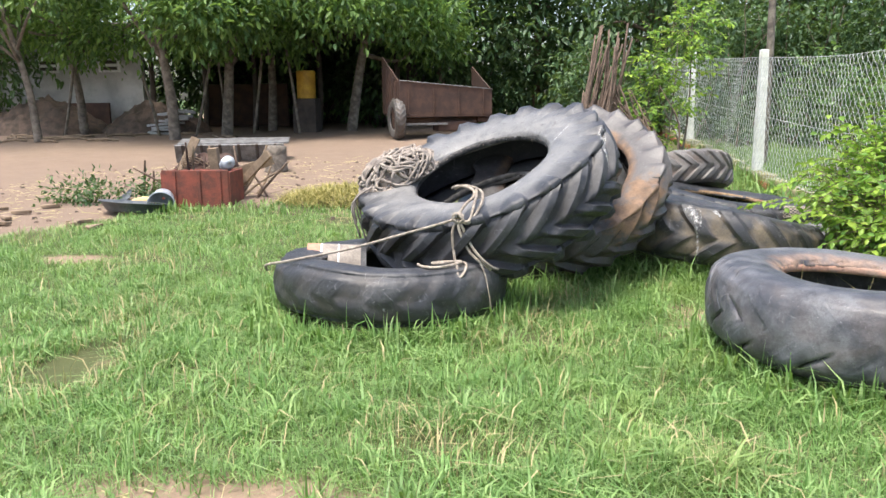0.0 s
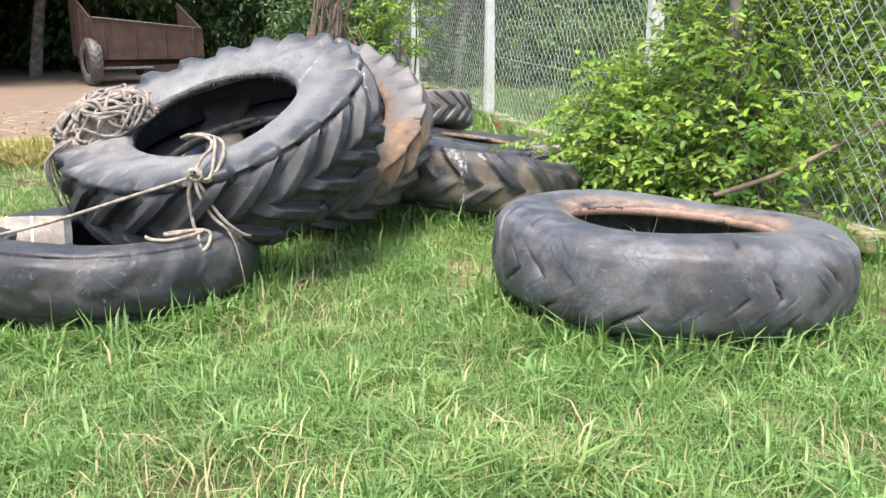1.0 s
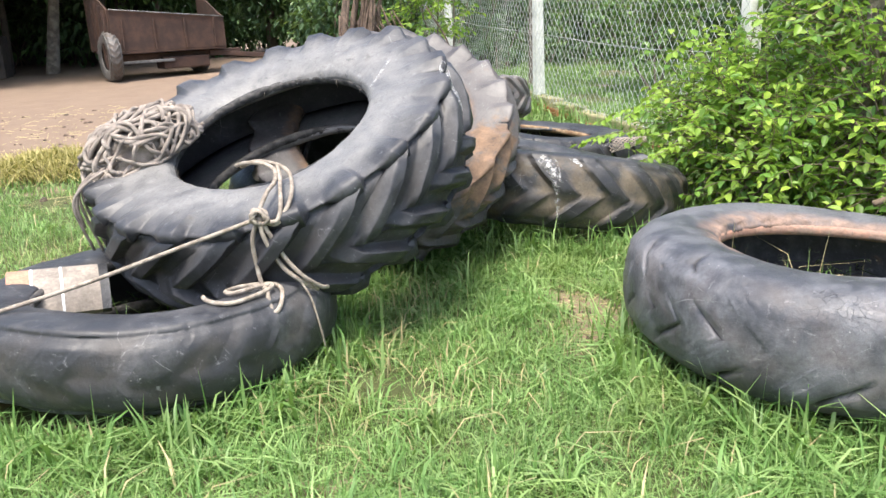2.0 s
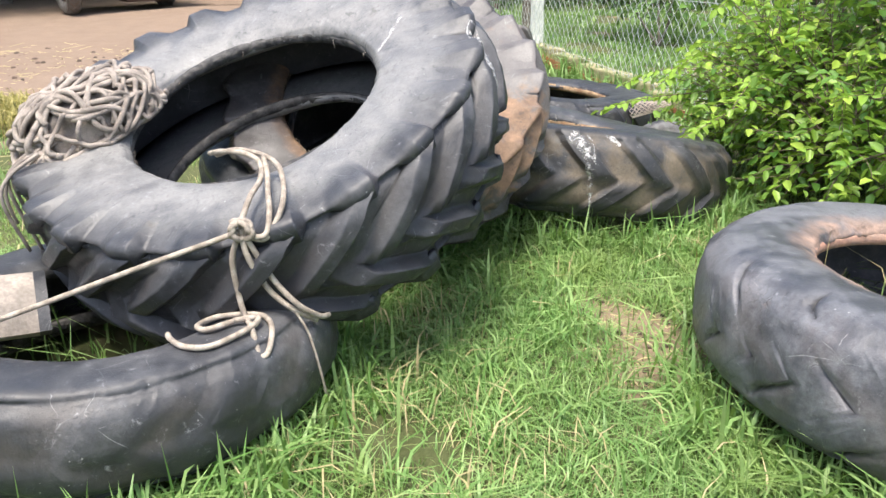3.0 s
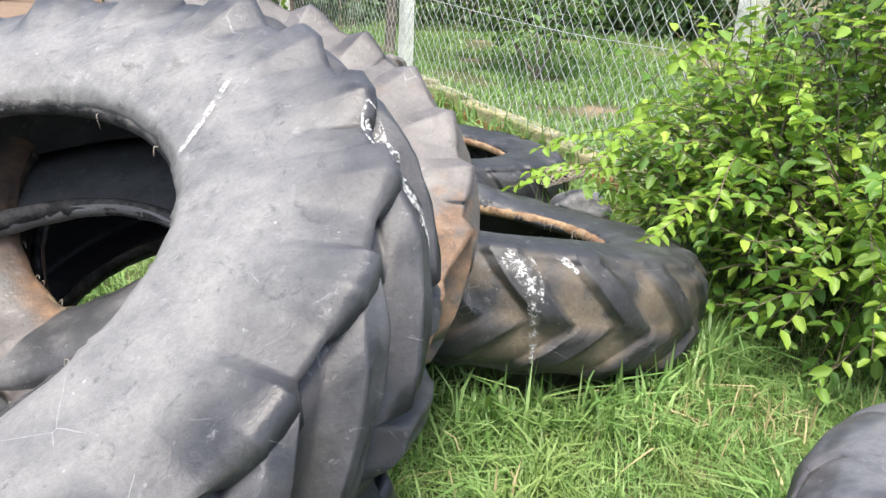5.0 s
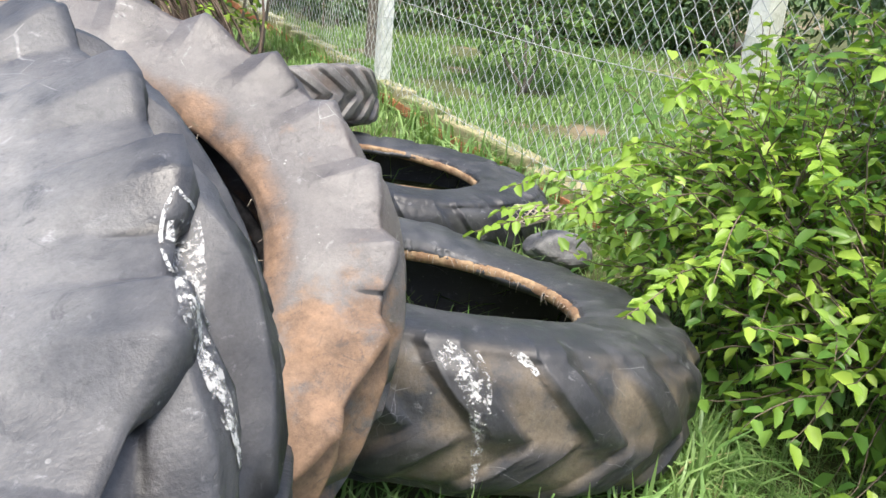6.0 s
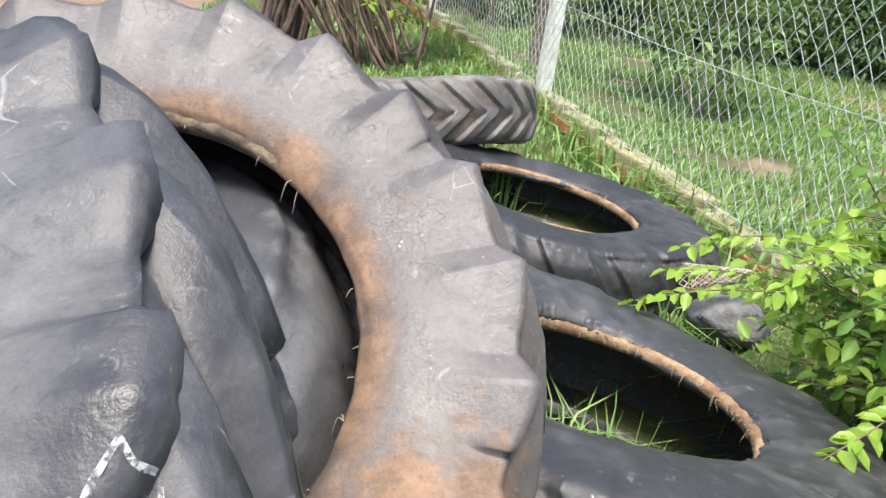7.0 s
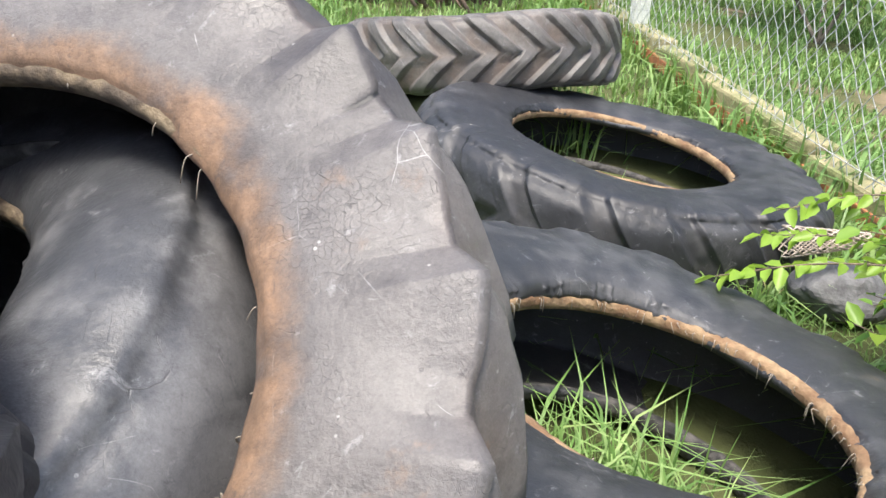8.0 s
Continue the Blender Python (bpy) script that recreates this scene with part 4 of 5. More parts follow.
rows = []
for k in range(20):
    rows.append((-14 + k * 1.7 + g.normal() * 0.3, 27.5 + g.normal() * 0.8, 1.0 + 1.2 * g.random(), 1.5, 1.3, 1.3, 1500))
thicket("dark wall of shrubs behind the yard", rows, 0.2)
rows = []
for k in range(13):
    t = k / 12
    rows.append((5.4 + 6.5 * t + g.normal() * 0.3, 19.0 - 3.5 * t + g.normal() * 0.5, 0.5 + 0.5 * g.random(), 0.9, 0.8, 0.75, 1300))
for k in range(7):
    rows.append((5.6 + k * 1.1, 17.2 - k * 0.35 + g.normal() * 0.3, 0.25, 0.5, 0.5, 0.32, 450))
for k in range(11):
    t = k / 10
    rows.append((5.3 + 7.5 * t + g.normal() * 0.3, 20.2 - 4.0 * t + g.normal() * 0.4, 1.6 + 0.8 * g.random(), 1.0, 0.9, 0.9, 1100))
thicket("tangled dark undergrowth beyond the wire fence", rows, 0.12)
rows = [(2.6 + 0.5 * k + g.normal() * 0.2, 19.5 + g.normal() * 0.6, 0.8 + 0.5 * g.random(), 0.8, 0.7, 0.8, 900) for k in range(8)]
thicket("dense shrubs filling the gap behind the stacked sticks", rows, 0.14)
bush("bright green bush growing over the stacked sticks", [(3.35, 13.9, 0.15), (3.7, 14.2, 0.15)],
     [((3.3, 13.9, 1.25), (0.5, 0.5, 0.45)), ((3.55, 14.0, 1.9), (0.55, 0.5, 0.5)), ((3.8, 14.2, 2.4), (0.45, 0.45, 0.4)), ((3.05, 13.9, 0.7), (0.35, 0.35, 0.3))], [70, 75, 55, 40], g, 0.09)
bush("dull green shrub beyond the wire fence", [(6.2, 12.6, 0.1)], [((6.2, 12.6, 0.9), (0.8, 0.7, 0.6)), ((6.7, 13.2, 1.5), (0.7, 0.7, 0.6)), ((5.7, 13.4, 1.3), (0.6, 0.6, 0.6))], [110, 70, 60], g, 0.10, material=M_WEED)

# a slim tree trunk in the bush and a tall wooden pole behind the fence
def trunk_in_bush():
    ob = thing("sapling", "slim brown sapling trunk standing inside the bush", "sapling", Matrix.Translation((4.02, 6.2, 0)))
    ln = spline([(0, 0, -0.1), (0.02, 0.0, 0.5), (0.06, -0.03, 1.2), (0.02, 0.05, 2.4)], 8)
    part("trunk", mesh_of("trunk", *tube(ln, np.linspace(0.055, 0.035, len(ln)), 10)), M_PALEBARK, ob)
    ln2 = spline([(0.03, 0, 0.25), (0.16, 0.02, 0.8), (0.24, 0.0, 1.7)], 6)
    part("side_stem", mesh_of("side_stem", *tube(ln2, np.linspace(0.03, 0.018, len(ln2)), 8)), M_PALEBARK, ob)
    pole = thing("wooden_pole", "slender weathered pole rising behind the fence", "pole", pose(5.0, 14.2, 0.1))
    ln3 = spline([(0, 0, -0.1), (0.02, 0, 1.6), (-0.02, 0, 4.2)], 6)
    part("shaft", mesh_of("shaft", *tube(ln3, np.linspace(0.07, 0.05, len(ln3)), 9)), M_PALEBARK, pole)
    stick = thing("branch", "bare fallen branch leaning out of the bush", "branch", Matrix.Translation((3.55, 5.45, 0.38)))
    ln4 = spline([(0, 0, 0), (0.45, -0.05, 0.14), (1.0, -0.02, 0.36), (1.6, 0.1, 0.5)], 6)
    part("stem", mesh_of("stem", *tube(ln4, np.linspace(0.016, 0.011, len(ln4)), 7)), M_OLDWOOD, stick)


trunk_in_bush()


def stick_stack():
    ob = thing("stick_stack", "stack of bare cut sticks leaning beside the fence", "stick stack", Matrix.Translation((2.3, 13.5, 0.15)))
    for k in range(34):
        a = np.array([g.uniform(-0.45, 0.05), g.uniform(-0.25, 0.25), -0.1])
        tip = a + np.array([g.uniform(0.15, 0.55), g.uniform(-0.1, 0.35), g.uniform(1.1, 2.4)])
        ln = spline([a, (a + tip) / 2 + g.normal(size=3) * 0.05, tip], 4)
        part("stick", mesh_of("stick", *tube(ln, np.linspace(g.uniform(0.02, 0.04), 0.014, len(ln)), 6)), M_STICK, ob)
    for k in range(46):
        a = np.array([g.uniform(0.35, 1.15), g.uniform(-0.5, 0.2), -0.1 + 0.25 * g.random()])
        tip = a + np.array([g.uniform(-0.75, -0.2), g.uniform(0.0, 0.4), g.uniform(0.7, 1.25)])
        ln = spline([a, (a + tip) / 2 + g.normal(size=3) * 0.05, tip], 4)
        part("stick", mesh_of("stick", *tube(ln, np.linspace(g.uniform(0.012, 0.026), 0.008, len(ln)), 5)), M_STICK, ob)


stick_stack()


# ---- the rusty farm cart ----
def farm_cart():
    yaw = 22
    m = pose(-1.50, 18.6, 0.40, 0, 0, yaw)
    ob = thing("farm_cart", "rusty brown steel farm trailer with sloping end boards", "trailer", m)
    L, D = 2.15, 1.35

    def sheet(name, pts, thick, label=""):
        bm = bmesh.new()
        vs = [bm.verts.new(p) for p in pts]
        f = bm.faces.new(vs)
        r = bmesh.ops.extrude_face_region(bm, geom=[f])
        bm.normal_update()
        bmesh.ops.translate(bm, vec=f.normal * thick, verts=[v for v in r["geom"] if isinstance(v, bmesh.types.BMVert)])
        bmesh.ops.recalc_face_normals(bm, faces=bm.faces[:])
        return part(name, bm, M_RUST, ob, label)

    sheet("side_board", [(0, 0, 0.55), (L, 0, 0.50), (L, 0, 1.08), (0, 0, 1.28)], 0.03, "rust-brown riveted side board")
    sheet("side_board", [(-0.05, D, 0.55), (L - 0.05, D, 0.50), (L - 0.05, D, 0.75), (-0.05, D, 0.8)], 0.03)
    sheet("end_board", [(0.0, 0.03, 0.55), (-0.05, D, 0.55), (-0.05, D, 1.85), (0.0, 0.03, 1.28)], 0.03, "ribbed end board rising to a point")
    sheet("end_board", [(L, 0.03, 0.5), (L, D, 0.5), (L, D, 1.62), (L, 0.03, 1.08)], 0.03)
    part("floor", box(L, D, 0.06, pose(L / 2, D / 2, 0.48)), M_RUST, ob)
    for k in range(5):
        part("rib", box(0.05, 0.05, 0.75 + 0.09 * k, pose(-0.06, 0.12 + k * 0.27, 0.52), 0.008), M_RUST, ob)
    rail = [(0, -0.02, 1.28), (L, -0.02, 1.08)]
    part("top_rail", mesh_of("top_rail", *tube(spline(rail, 4), 0.013, 6)), M_STEEL, ob, "pale worn edge of the side board")
    for k in range(4):
        part("stiffener", box(0.035, 0.03, 0.55, pose(0.2 + k * 0.58, -0.02, 0.54), 0.006), M_RUST, ob)
    part("chassis", box(2.5, 0.12, 0.12, pose(L / 2 + 0.2, 0.3, 0.34)), M_RUST, ob)
    part("chassis", box(2.5, 0.12, 0.12, pose(L / 2 + 0.2, D - 0.3, 0.34)), M_RUST, ob)
    part("axle", mesh_of("axle", *tube(spline([(-0.05, 0.28, 0.46), (L - 0.2, 1.0, 0.46)], 2), 0.045, 10)), M_STEEL, ob)
    for x, y in ((0.0, 0.28), (L - 0.25, 1.0)):
        w = part("wheel", tyre_mesh("wheel", 0.46, 0.25, 0.24, 24, 0.012, 3, 6), M_OLD, ob, "worn trailer tyre", m=pose(x, y, 0.46, 0, 90, 0))
        disc = bmesh.new()
        bmesh.ops.create_cone(disc, cap_ends=True, segments=28, radius1=0.255, radius2=0.21, depth=0.12)
        bmesh.ops.bevel(disc, geom=disc.edges[:], offset=0.01, segments=1, affect='EDGES')
        part("rim", disc, M_RUST, w)
    part("drawbar", box(1.3, 0.09, 0.09, pose(L + 0.35, 0.05, 0.30, 0, 6, -14), 0.01), M_RUST, ob)
    part("leaf_spring", box(1.0, 0.07, 0.05, pose(0.6, 0.02, 0.30, 0, 0, 0), 0.01), M_STEEL, ob)
    part("spring_box", box(0.9, 0.5, 0.22, pose(1.35, 0.3, 0.16), 0.03), M_RUST, ob)
    return ob


farm_cart()


# ---- shed at the back of the yard ----
def shed():
    ob = thing("shed", "dark open-fronted farm shed with a grey plaster wall", "shed", Matrix.Translation((-9.5, 24.0, 0.45)))
    wall = part("wall", box(6.4, 0.2, 2.4, pose(-2.9, -1.25, 0)), M_SHEDWALL, ob, "pale grey plaster wall")
    for x in (-2.35, -0.6):
        vent = part("vent", box(0.62, 0.06, 0.42, pose(x, -1.38, 1.62), 0.01), M_WHITEPAINT, wall, "white slatted vent")
        for k in range(2):
            part("slot", box(0.46, 0.03, 0.09, pose(x, -1.42, 1.68 + 0.17 * k), 0.004), M_DARKWOOD, vent)
    part("back_wall", box(7.5, 0.15, 2.6, pose(4.0, 3.4, 0)), M_DARKWOOD, ob)
    part("side_wall", box(0.15, 4.2, 2.6, pose(7.6, 1.4, 0)), M_DARKWOOD, ob)
    part("roof", box(15.5, 5.6, 0.08, pose(0.8, 0.9, 2.62, -4, 0, 0), 0.02), M_SHEDROOF, ob, "low sheet roof")
    part("lintel", box(7.4, 0.14, 0.18, pose(4.05, -1.3, 2.36)), M_DARKWOOD, ob)
    for x in (0.5, 2.0, 3.4, 5.2, 7.3):
        ln = spline([(x, -1.3, -0.1), (x + 0.05, -1.28, 1.2), (x + 0.02, -1.3, 2.5)], 4)
        part("pole", mesh_of("pole", *tube(ln, np.linspace(0.085, 0.065, len(ln)), 8)), M_DARKWOOD, ob)
    part("partition", box(2.6, 0.1, 1.3, pose(2.4, 1.0, 0)), M_RUST, ob, "rust-red low partition inside")
    part("partition", box(2.2, 0.1, 0.8, pose(-1.6, -1.75, 0.0)), M_RUST, ob, "rust-red board against the plaster wall")
    return ob


shed()


def lean_pole(x, y, dx, h, r=0.035, lab="thin pole leaning among the yard trees"):
    ob = thing("leaning_pole", lab, "pole", Matrix.Translation((x, y, gz(x, y))))
    ln = spline([(0, 0, -0.05), (dx * 0.5, 0.05, h * 0.5), (dx, 0, h)], 4)
    part("shaft", mesh_of("shaft", *tube(ln, r, 7)), M_PALEBARK, ob)


for x, y, dx, h in ((-10.3, 20.4, 0.45, 2.0), (-7.9, 20.6, -0.35, 1.5), (-6.8, 20.2, 0.5, 1.9), (-6.2, 20.8, -0.2, 2.3), (-5.6, 21.0, 0.35, 2.2), (-4.4, 21.0, -0.3, 2.3)):
    lean_pole(x, y, dx, h)
board_drum = thing("oil_drum", "yellow painted drum beside the trees", "drum", pose(-4.35, 21.6, gz(-4.35, 21.6) + 1.2))
bm = bmesh.new()
bmesh.ops.create_cone(bm, cap_ends=True, segments=24, radius1=0.24, radius2=0.24, depth=0.7)
bmesh.ops.bevel(bm, geom=bm.edges[:], offset=0.015, segments=1, affect='EDGES')
part("body", bm, M_YELLOW, board_drum)
stand = part("stand", box(0.6, 0.6, 1.22, pose(0, 0, -1.57), 0.02), M_DARKWOOD, board_drum)


def heap(label, cx, cy, rx, ry, h, material, name="earth_heap", seed=1):
    n, k = 40, 14
    V = [(0, 0, h)]
    for j in range(1, k + 1):
        q = j / k
        for i in range(n):
            a = 2 * math.pi * i / n
            w = 1 + 0.25 * noise.noise(Vector((math.cos(a) * 2, math.sin(a) * 2, seed)))
            z = h * (1 - q ** 1.6) + 0.12 * h * noise.noise(Vector((q * 15 * math.cos(a), q * 15 * math.sin(a), seed * 1.7))) + 0.22 * h * noise.noise(Vector((q * 6 * math.cos(a), q * 6 * math.sin(a), seed * 3.1))) + (-0.06 if j == k else 0)
            V.append((rx * q * w * math.cos(a), ry * q * w * math.sin(a), z))
    F_ = [(0, 1 + i, 1 + (i + 1) % n) for i in range(n)]
    for j in range(k - 1):
        for i in range(n):
            a, b = 1 + j * n + i, 1 + j * n + (i + 1) % n
            F_.append((a, a + n, b + n, b))
    ob = thing(name, label, "heap", pose(cx, cy, gz(cx, cy)))
    part("mound", mesh_of("mound", V, F_), material, ob)
    return ob


h1 = heap("brown heap of earth and dung beside the shed", -11.6, 21.8, 1.9, 1.2, 0.9, M_RUBBLE, seed=1)
h2 = heap("low rubble heap under the yard trees", -8.6, 21.9, 1.5, 1.0, 0.75, M_RUBBLE, seed=4)
for k in range(9):
    x, y = -8.1 + 0.12 * k * random.random(), 20.9 + 0.25 * random.random()
    sl = thing("slab", "flat broken slab lying in the yard rubble", "slab", pose(x, y, gz(x, y) + 0.07 * k, random.uniform(-6, 6), random.uniform(-6, 6), random.uniform(0, 40)), "stacked slabs")
    part("plate", box(0.55, 0.4, 0.06, None, 0.012, worn=0.01), M_SHEDWALL, sl)
for k in range(26):
    x, y = random.uniform(-12, -5.5), random.uniform(18.4, 21.2)
    sl = thing("scrap_stick", "broken stick lying in the sandy yard", "stick", pose(x, y, gz(x, y) + 0.02, 0, 0, random.uniform(0, 180)), "yard sticks")
    ln = spline([(-0.35, 0, 0), (0, 0.04, 0.03), (0.35 * random.random() + 0.1, -0.02, 0.01)], 3)
    part("stem", mesh_of("stem", *tube(ln, 0.025, 5)), M_OLDWOOD, sl)


# ---- junk at the edge of the meadow ----
def junk():
    ob = thing("metal_crate", "red rusty metal crate with worn paint on the grass edge", "crate", pose(-2.83, 10.5, 0.03, 0, 0, 4))
    part("front_panel", box(0.82, 0.03, 0.46, pose(0, -0.3, 0), 0.012, worn=0.006), M_REDBOX, ob)
    part("back_panel", box(0.82, 0.03, 0.42, pose(0, 0.3, 0), 0.012, worn=0.006), M_REDBOX, ob)
    for s in (-0.41, 0.41):
        part("side_panel", box(0.03, 0.6, 0.43, pose(s, 0, 0), 0.01, worn=0.006), M_REDBOX, ob)
    part("bottom_panel", box(0.8, 0.6, 0.03, pose(0, 0, 0.02), 0.008), M_RUST, ob)
    for x in (-0.25, 0.05, 0.3):
        part("rib", box(0.04, 0.02, 0.44, pose(x, -0.325, 0.01), 0.006), M_REDBOX, ob)
    specs = [((-3.45, 10.75, 0.0), (-14, 25, 10), (0.11, 0.05, 0.95)), ((-3.0, 10.95, 0.25), (10, 72, 8), (0.12, 0.05, 1.0)), ((-2.75, 10.85, 0.1), (5, -4, 0), (0.12, 0.1, 0.62)), ((-3.5, 10.6, 0.1), (0, 65, 30), (0.10, 0.04, 0.8)), ((-2.55, 10.95, 0.2), (0, 50, -20), (0.1, 0.05, 0.7))]
    for c, r, d in specs:
        b = thing("plank", "short weathered brown plank in the junk pile", "plank", pose(*c, *r), "junk planks")
        part("board", box(*d, None, 0.008, worn=0.006), M_OLDWOOD, b)
    buck = thing("bucket", "pale grey plastic bucket lying on its side", "bucket", pose(-3.18, 10.1, 0.16, 100, 12, 20))
    V, F_ = [], []
    n = 28
    prof = [(0.02, 0), (0.12, 0.0), (0.125, 0.02), (0.155, 0.28), (0.165, 0.285), (0.163, 0.30), (0.148, 0.295), (0.115, 0.03), (0.02, 0.02)]
    for r, z in prof:
        for i in range(n):
            a = 2 * math.pi * i / n
            V.append((r * math.cos(a), r * math.sin(a), z))
    for j in range(len(prof) - 1):
        for i in range(n):
            F_.append((j * n + i, j * n + (i + 1) % n, (j + 1) * n + (i + 1) % n, (j + 1) * n + i))
    part("shell", mesh_of("shell", V, F_), M_BUCKET, buck)
    hoop = [(0.16 * math.cos(a), 0.16 * math.sin(a) * 0.4, 0.29 + 0.14 * math.sin(a)) for a in np.linspace(0, math.pi, 14)]
    part("handle", mesh_of("handle", *tube(hoop, 0.004, 5)), M_STEEL, buck, "thin wire handle")
    bas = thing("basin", "shallow dark grey plastic feeding basin", "basin", pose(-3.42, 9.75, 0.03, -6, 4, 0))
    prof = [(0.02, 0.01), (0.28, 0.012), (0.30, 0.03), (0.36, 0.115), (0.385, 0.12), (0.385, 0.13), (0.35, 0.128), (0.27, 0.03), (0.02, 0.025)]
    V, F_ = [], []
    for r, z in prof:
        for i in range(n):
            a = 2 * math.pi * i / n
            V.append((r * math.cos(a), 0.8 * r * math.sin(a), z))
    for j in range(len(prof) - 1):
        for i in range(n):
            F_.append((j * n + i, j * n + (i + 1) % n, (j + 1) * n + (i + 1) % n, (j + 1) * n + i))
    part("bowl", mesh_of("bowl", V, F_), M_BASIN, bas)
    cob = thing("gourd", "pale yellow gourd lying by the basin", "gourd", pose(-3.52, 10.25, 0.09, 0, 80, 25))
    ln = spline([(0, 0, -0.22), (0.01, 0, 0), (0.03, 0, 0.22)], 6)
    part("fruit", mesh_of("fruit", *tube(ln, [0.02 + 0.06 * math.sin(math.pi * k / (len(ln) - 1)) for k in range(len(ln))], 12)), M_LOOF, cob)
    gs = thing("steel_sheet", "bent blue-grey metal sheet in the junk", "sheet", pose(-3.95, 10.5, 0.05, 20, -35, 10))
    part("sheet", box(0.4, 0.3, 0.012, None, 0.004, worn=0.02), M_BASIN, gs)
    tr = thing("feed_trough", "long low corrugated trough lying in the yard", "trough", pose(-4.1, 15.2, gz(-4.1, 15.2), 0, 0, 12))
    part("trough_side", box(1.9, 0.05, 0.34, pose(0, -0.3, 0, 25, 0, 0), 0.01), M_STEEL, tr)
    part("trough_top", box(1.95, 0.5, 0.03, pose(0.05, -0.05, 0.33, 8, 0, 0), 0.01), M_STEEL, tr)
    for k in range(6):
        part("rib", box(0.05, 0.04, 0.34, pose(-0.8 + 0.32 * k, -0.34, 0, 25, 0, 0), 0.008), M_DARKWOOD, tr)
    bag = thing("cloth_bundle", "crumpled dull red cloth bundle in the junk pile", "cloth", pose(-3.0, 11.2, 0.3))
    bm = bmesh.new()
    bmesh.ops.create_icosphere(bm, subdivisions=4, radius=0.38)
    for v in bm.verts:
        v.co = Vector((v.co.x * 1.25, v.co.y * 0.8, v.co.z * 0.8)) * (1 + 0.3 * noise.noise(v.co * 4.5) + 0.15 * noise.noise(v.co * 11))
    part("cloth", bm, M_RUST, bag)
    for k in range(22):
        x, y = -2.95 + 0.42 * random.gauss(0, 1), 10.95 + 0.16 * random.gauss(0, 1)
        st = thing("scrap_stick", "broken brown stick poking out of the junk pile", "stick", pose(x, y, 0.02, random.uniform(-35, 25), random.uniform(-55, 55), 0), "junk sticks")
        L = random.uniform(0.35, 0.85)
        ln = spline([(0, 0, 0), (random.uniform(-0.03, 0.03), 0.02, L / 2), (0, random.uniform(-0.04, 0.04), L)], 3)
        part("stem", mesh_of("stem", *tube(ln, [0.02, 0.019, 0.018, 0.017, 0.016, 0.015, 0.012][:len(ln)], 5)), random.choice((M_OLDWOOD, M_RUST, M_STICK)), st)
    bk = thing("basket", "broken brown woven basket among the junk", "basket", pose(-3.15, 10.85, 0.28, 25, 35, 10))
    for k in range(7):
        z = 0.04 * k
        hoop = [((0.20 + 0.06 * z) * math.cos(a), (0.20 + 0.06 * z) * math.sin(a), z) for a in np.linspace(0, 6.2, 22)]
        part("hoop", mesh_of("hoop", *tube(hoop, 0.008, 5)), M_OLDWOOD, bk)
    for k in range(14):
        a = k * 0.449
        part("stake", mesh_of("stake", *tube([(0.205 * math.cos(a), 0.205 * math.sin(a), -0.01), (0.222 * math.cos(a), 0.222 * math.sin(a), 0.28)], 0.007, 5)), M_OLDWOOD, bk)
    jar = thing("plastic_bottle", "clear grey plastic jug lying on the junk", "jug", pose(-2.62, 10.75, 0.5, 75, 0, 30))
    ln = spline([(0, 0, 0), (0, 0, 0.1), (0, 0, 0.2), (0, 0, 0.27)], 4)
    part("body", mesh_of("body", *tube(ln, np.interp(np.arange(len(ln)), [0, 1, 8, 10, 12], [0.07, 0.085, 0.085, 0.03, 0.025]), 16)), M_BUCKET, jar)


junk()
cut = thing("cut_greens", "wilting pile of cut green leaves on the dirt", "leaf pile", pose(-4.35, 10.5, 0.04))
tagged(cut, kind="stuff")
part("leaves", clump_leaves("leaves", [((0, 0, 0.07), (0.55, 0.3, 0.07), 900), ((0.7, 0.2, 0.09), (0.35, 0.25, 0.09), 500)], 0.06, g, 0.1), M_HEDGE, cut)
for k in range(14):
    x, y = random.uniform(-5.8, -3.2), random.uniform(8.6, 10.2)
    d = thing("debris", "brown dry scrap lying on bare dirt", "debris", pose(x, y, gz(x, y) + 0.01, 0, 0, random.uniform(0, 180)), "yard debris")
    part("piece", box(random.uniform(0.1, 0.35), random.uniform(0.05, 0.12), 0.04, None, 0.012, worn=0.02), M_OLDWOOD, d)
def hay_heap(cx, cy, rx, ry, h, n):
    """A loose heap of bent stalks lying every way over a low mound."""
    a, q = g.random(n) * 6.28, np.sqrt(g.random(n))
    x, y = cx + rx * q * np.cos(a), cy + ry * q * np.sin(a)
    top = h * (1 - q ** 2) * g.random(n) ** 0.4
    P = np.stack([x, y, [gz(u, v) for u, v in zip(x, y)] + top], 1)
    return blades("hay", P, 0.06 + 0.12 * g.random(n), g, 0.006, 2.2)


tagged(part("hay_heap", hay_heap(-1.1, 10.6, 0.75, 0.55, 0.16, 3200), M_HAY), "loose heap of yellow-green hay on the grass edge", "hay", kind="stuff")
logs = thing("stump", "short sawn tree stump in the yard", "stump", pose(-2.79, 13.5, gz(-2.79, 13.5) - 0.02))
ln = spline([(0, 0, 0), (0, 0, 0.2), (0.01, 0, 0.42)], 4)
part("log", mesh_of("log", *tube(ln, [0.2, 0.185, 0.18, 0.175, 0.175, 0.172, 0.17, 0.168, 0.165], 14)), M_PALEBARK, logs)


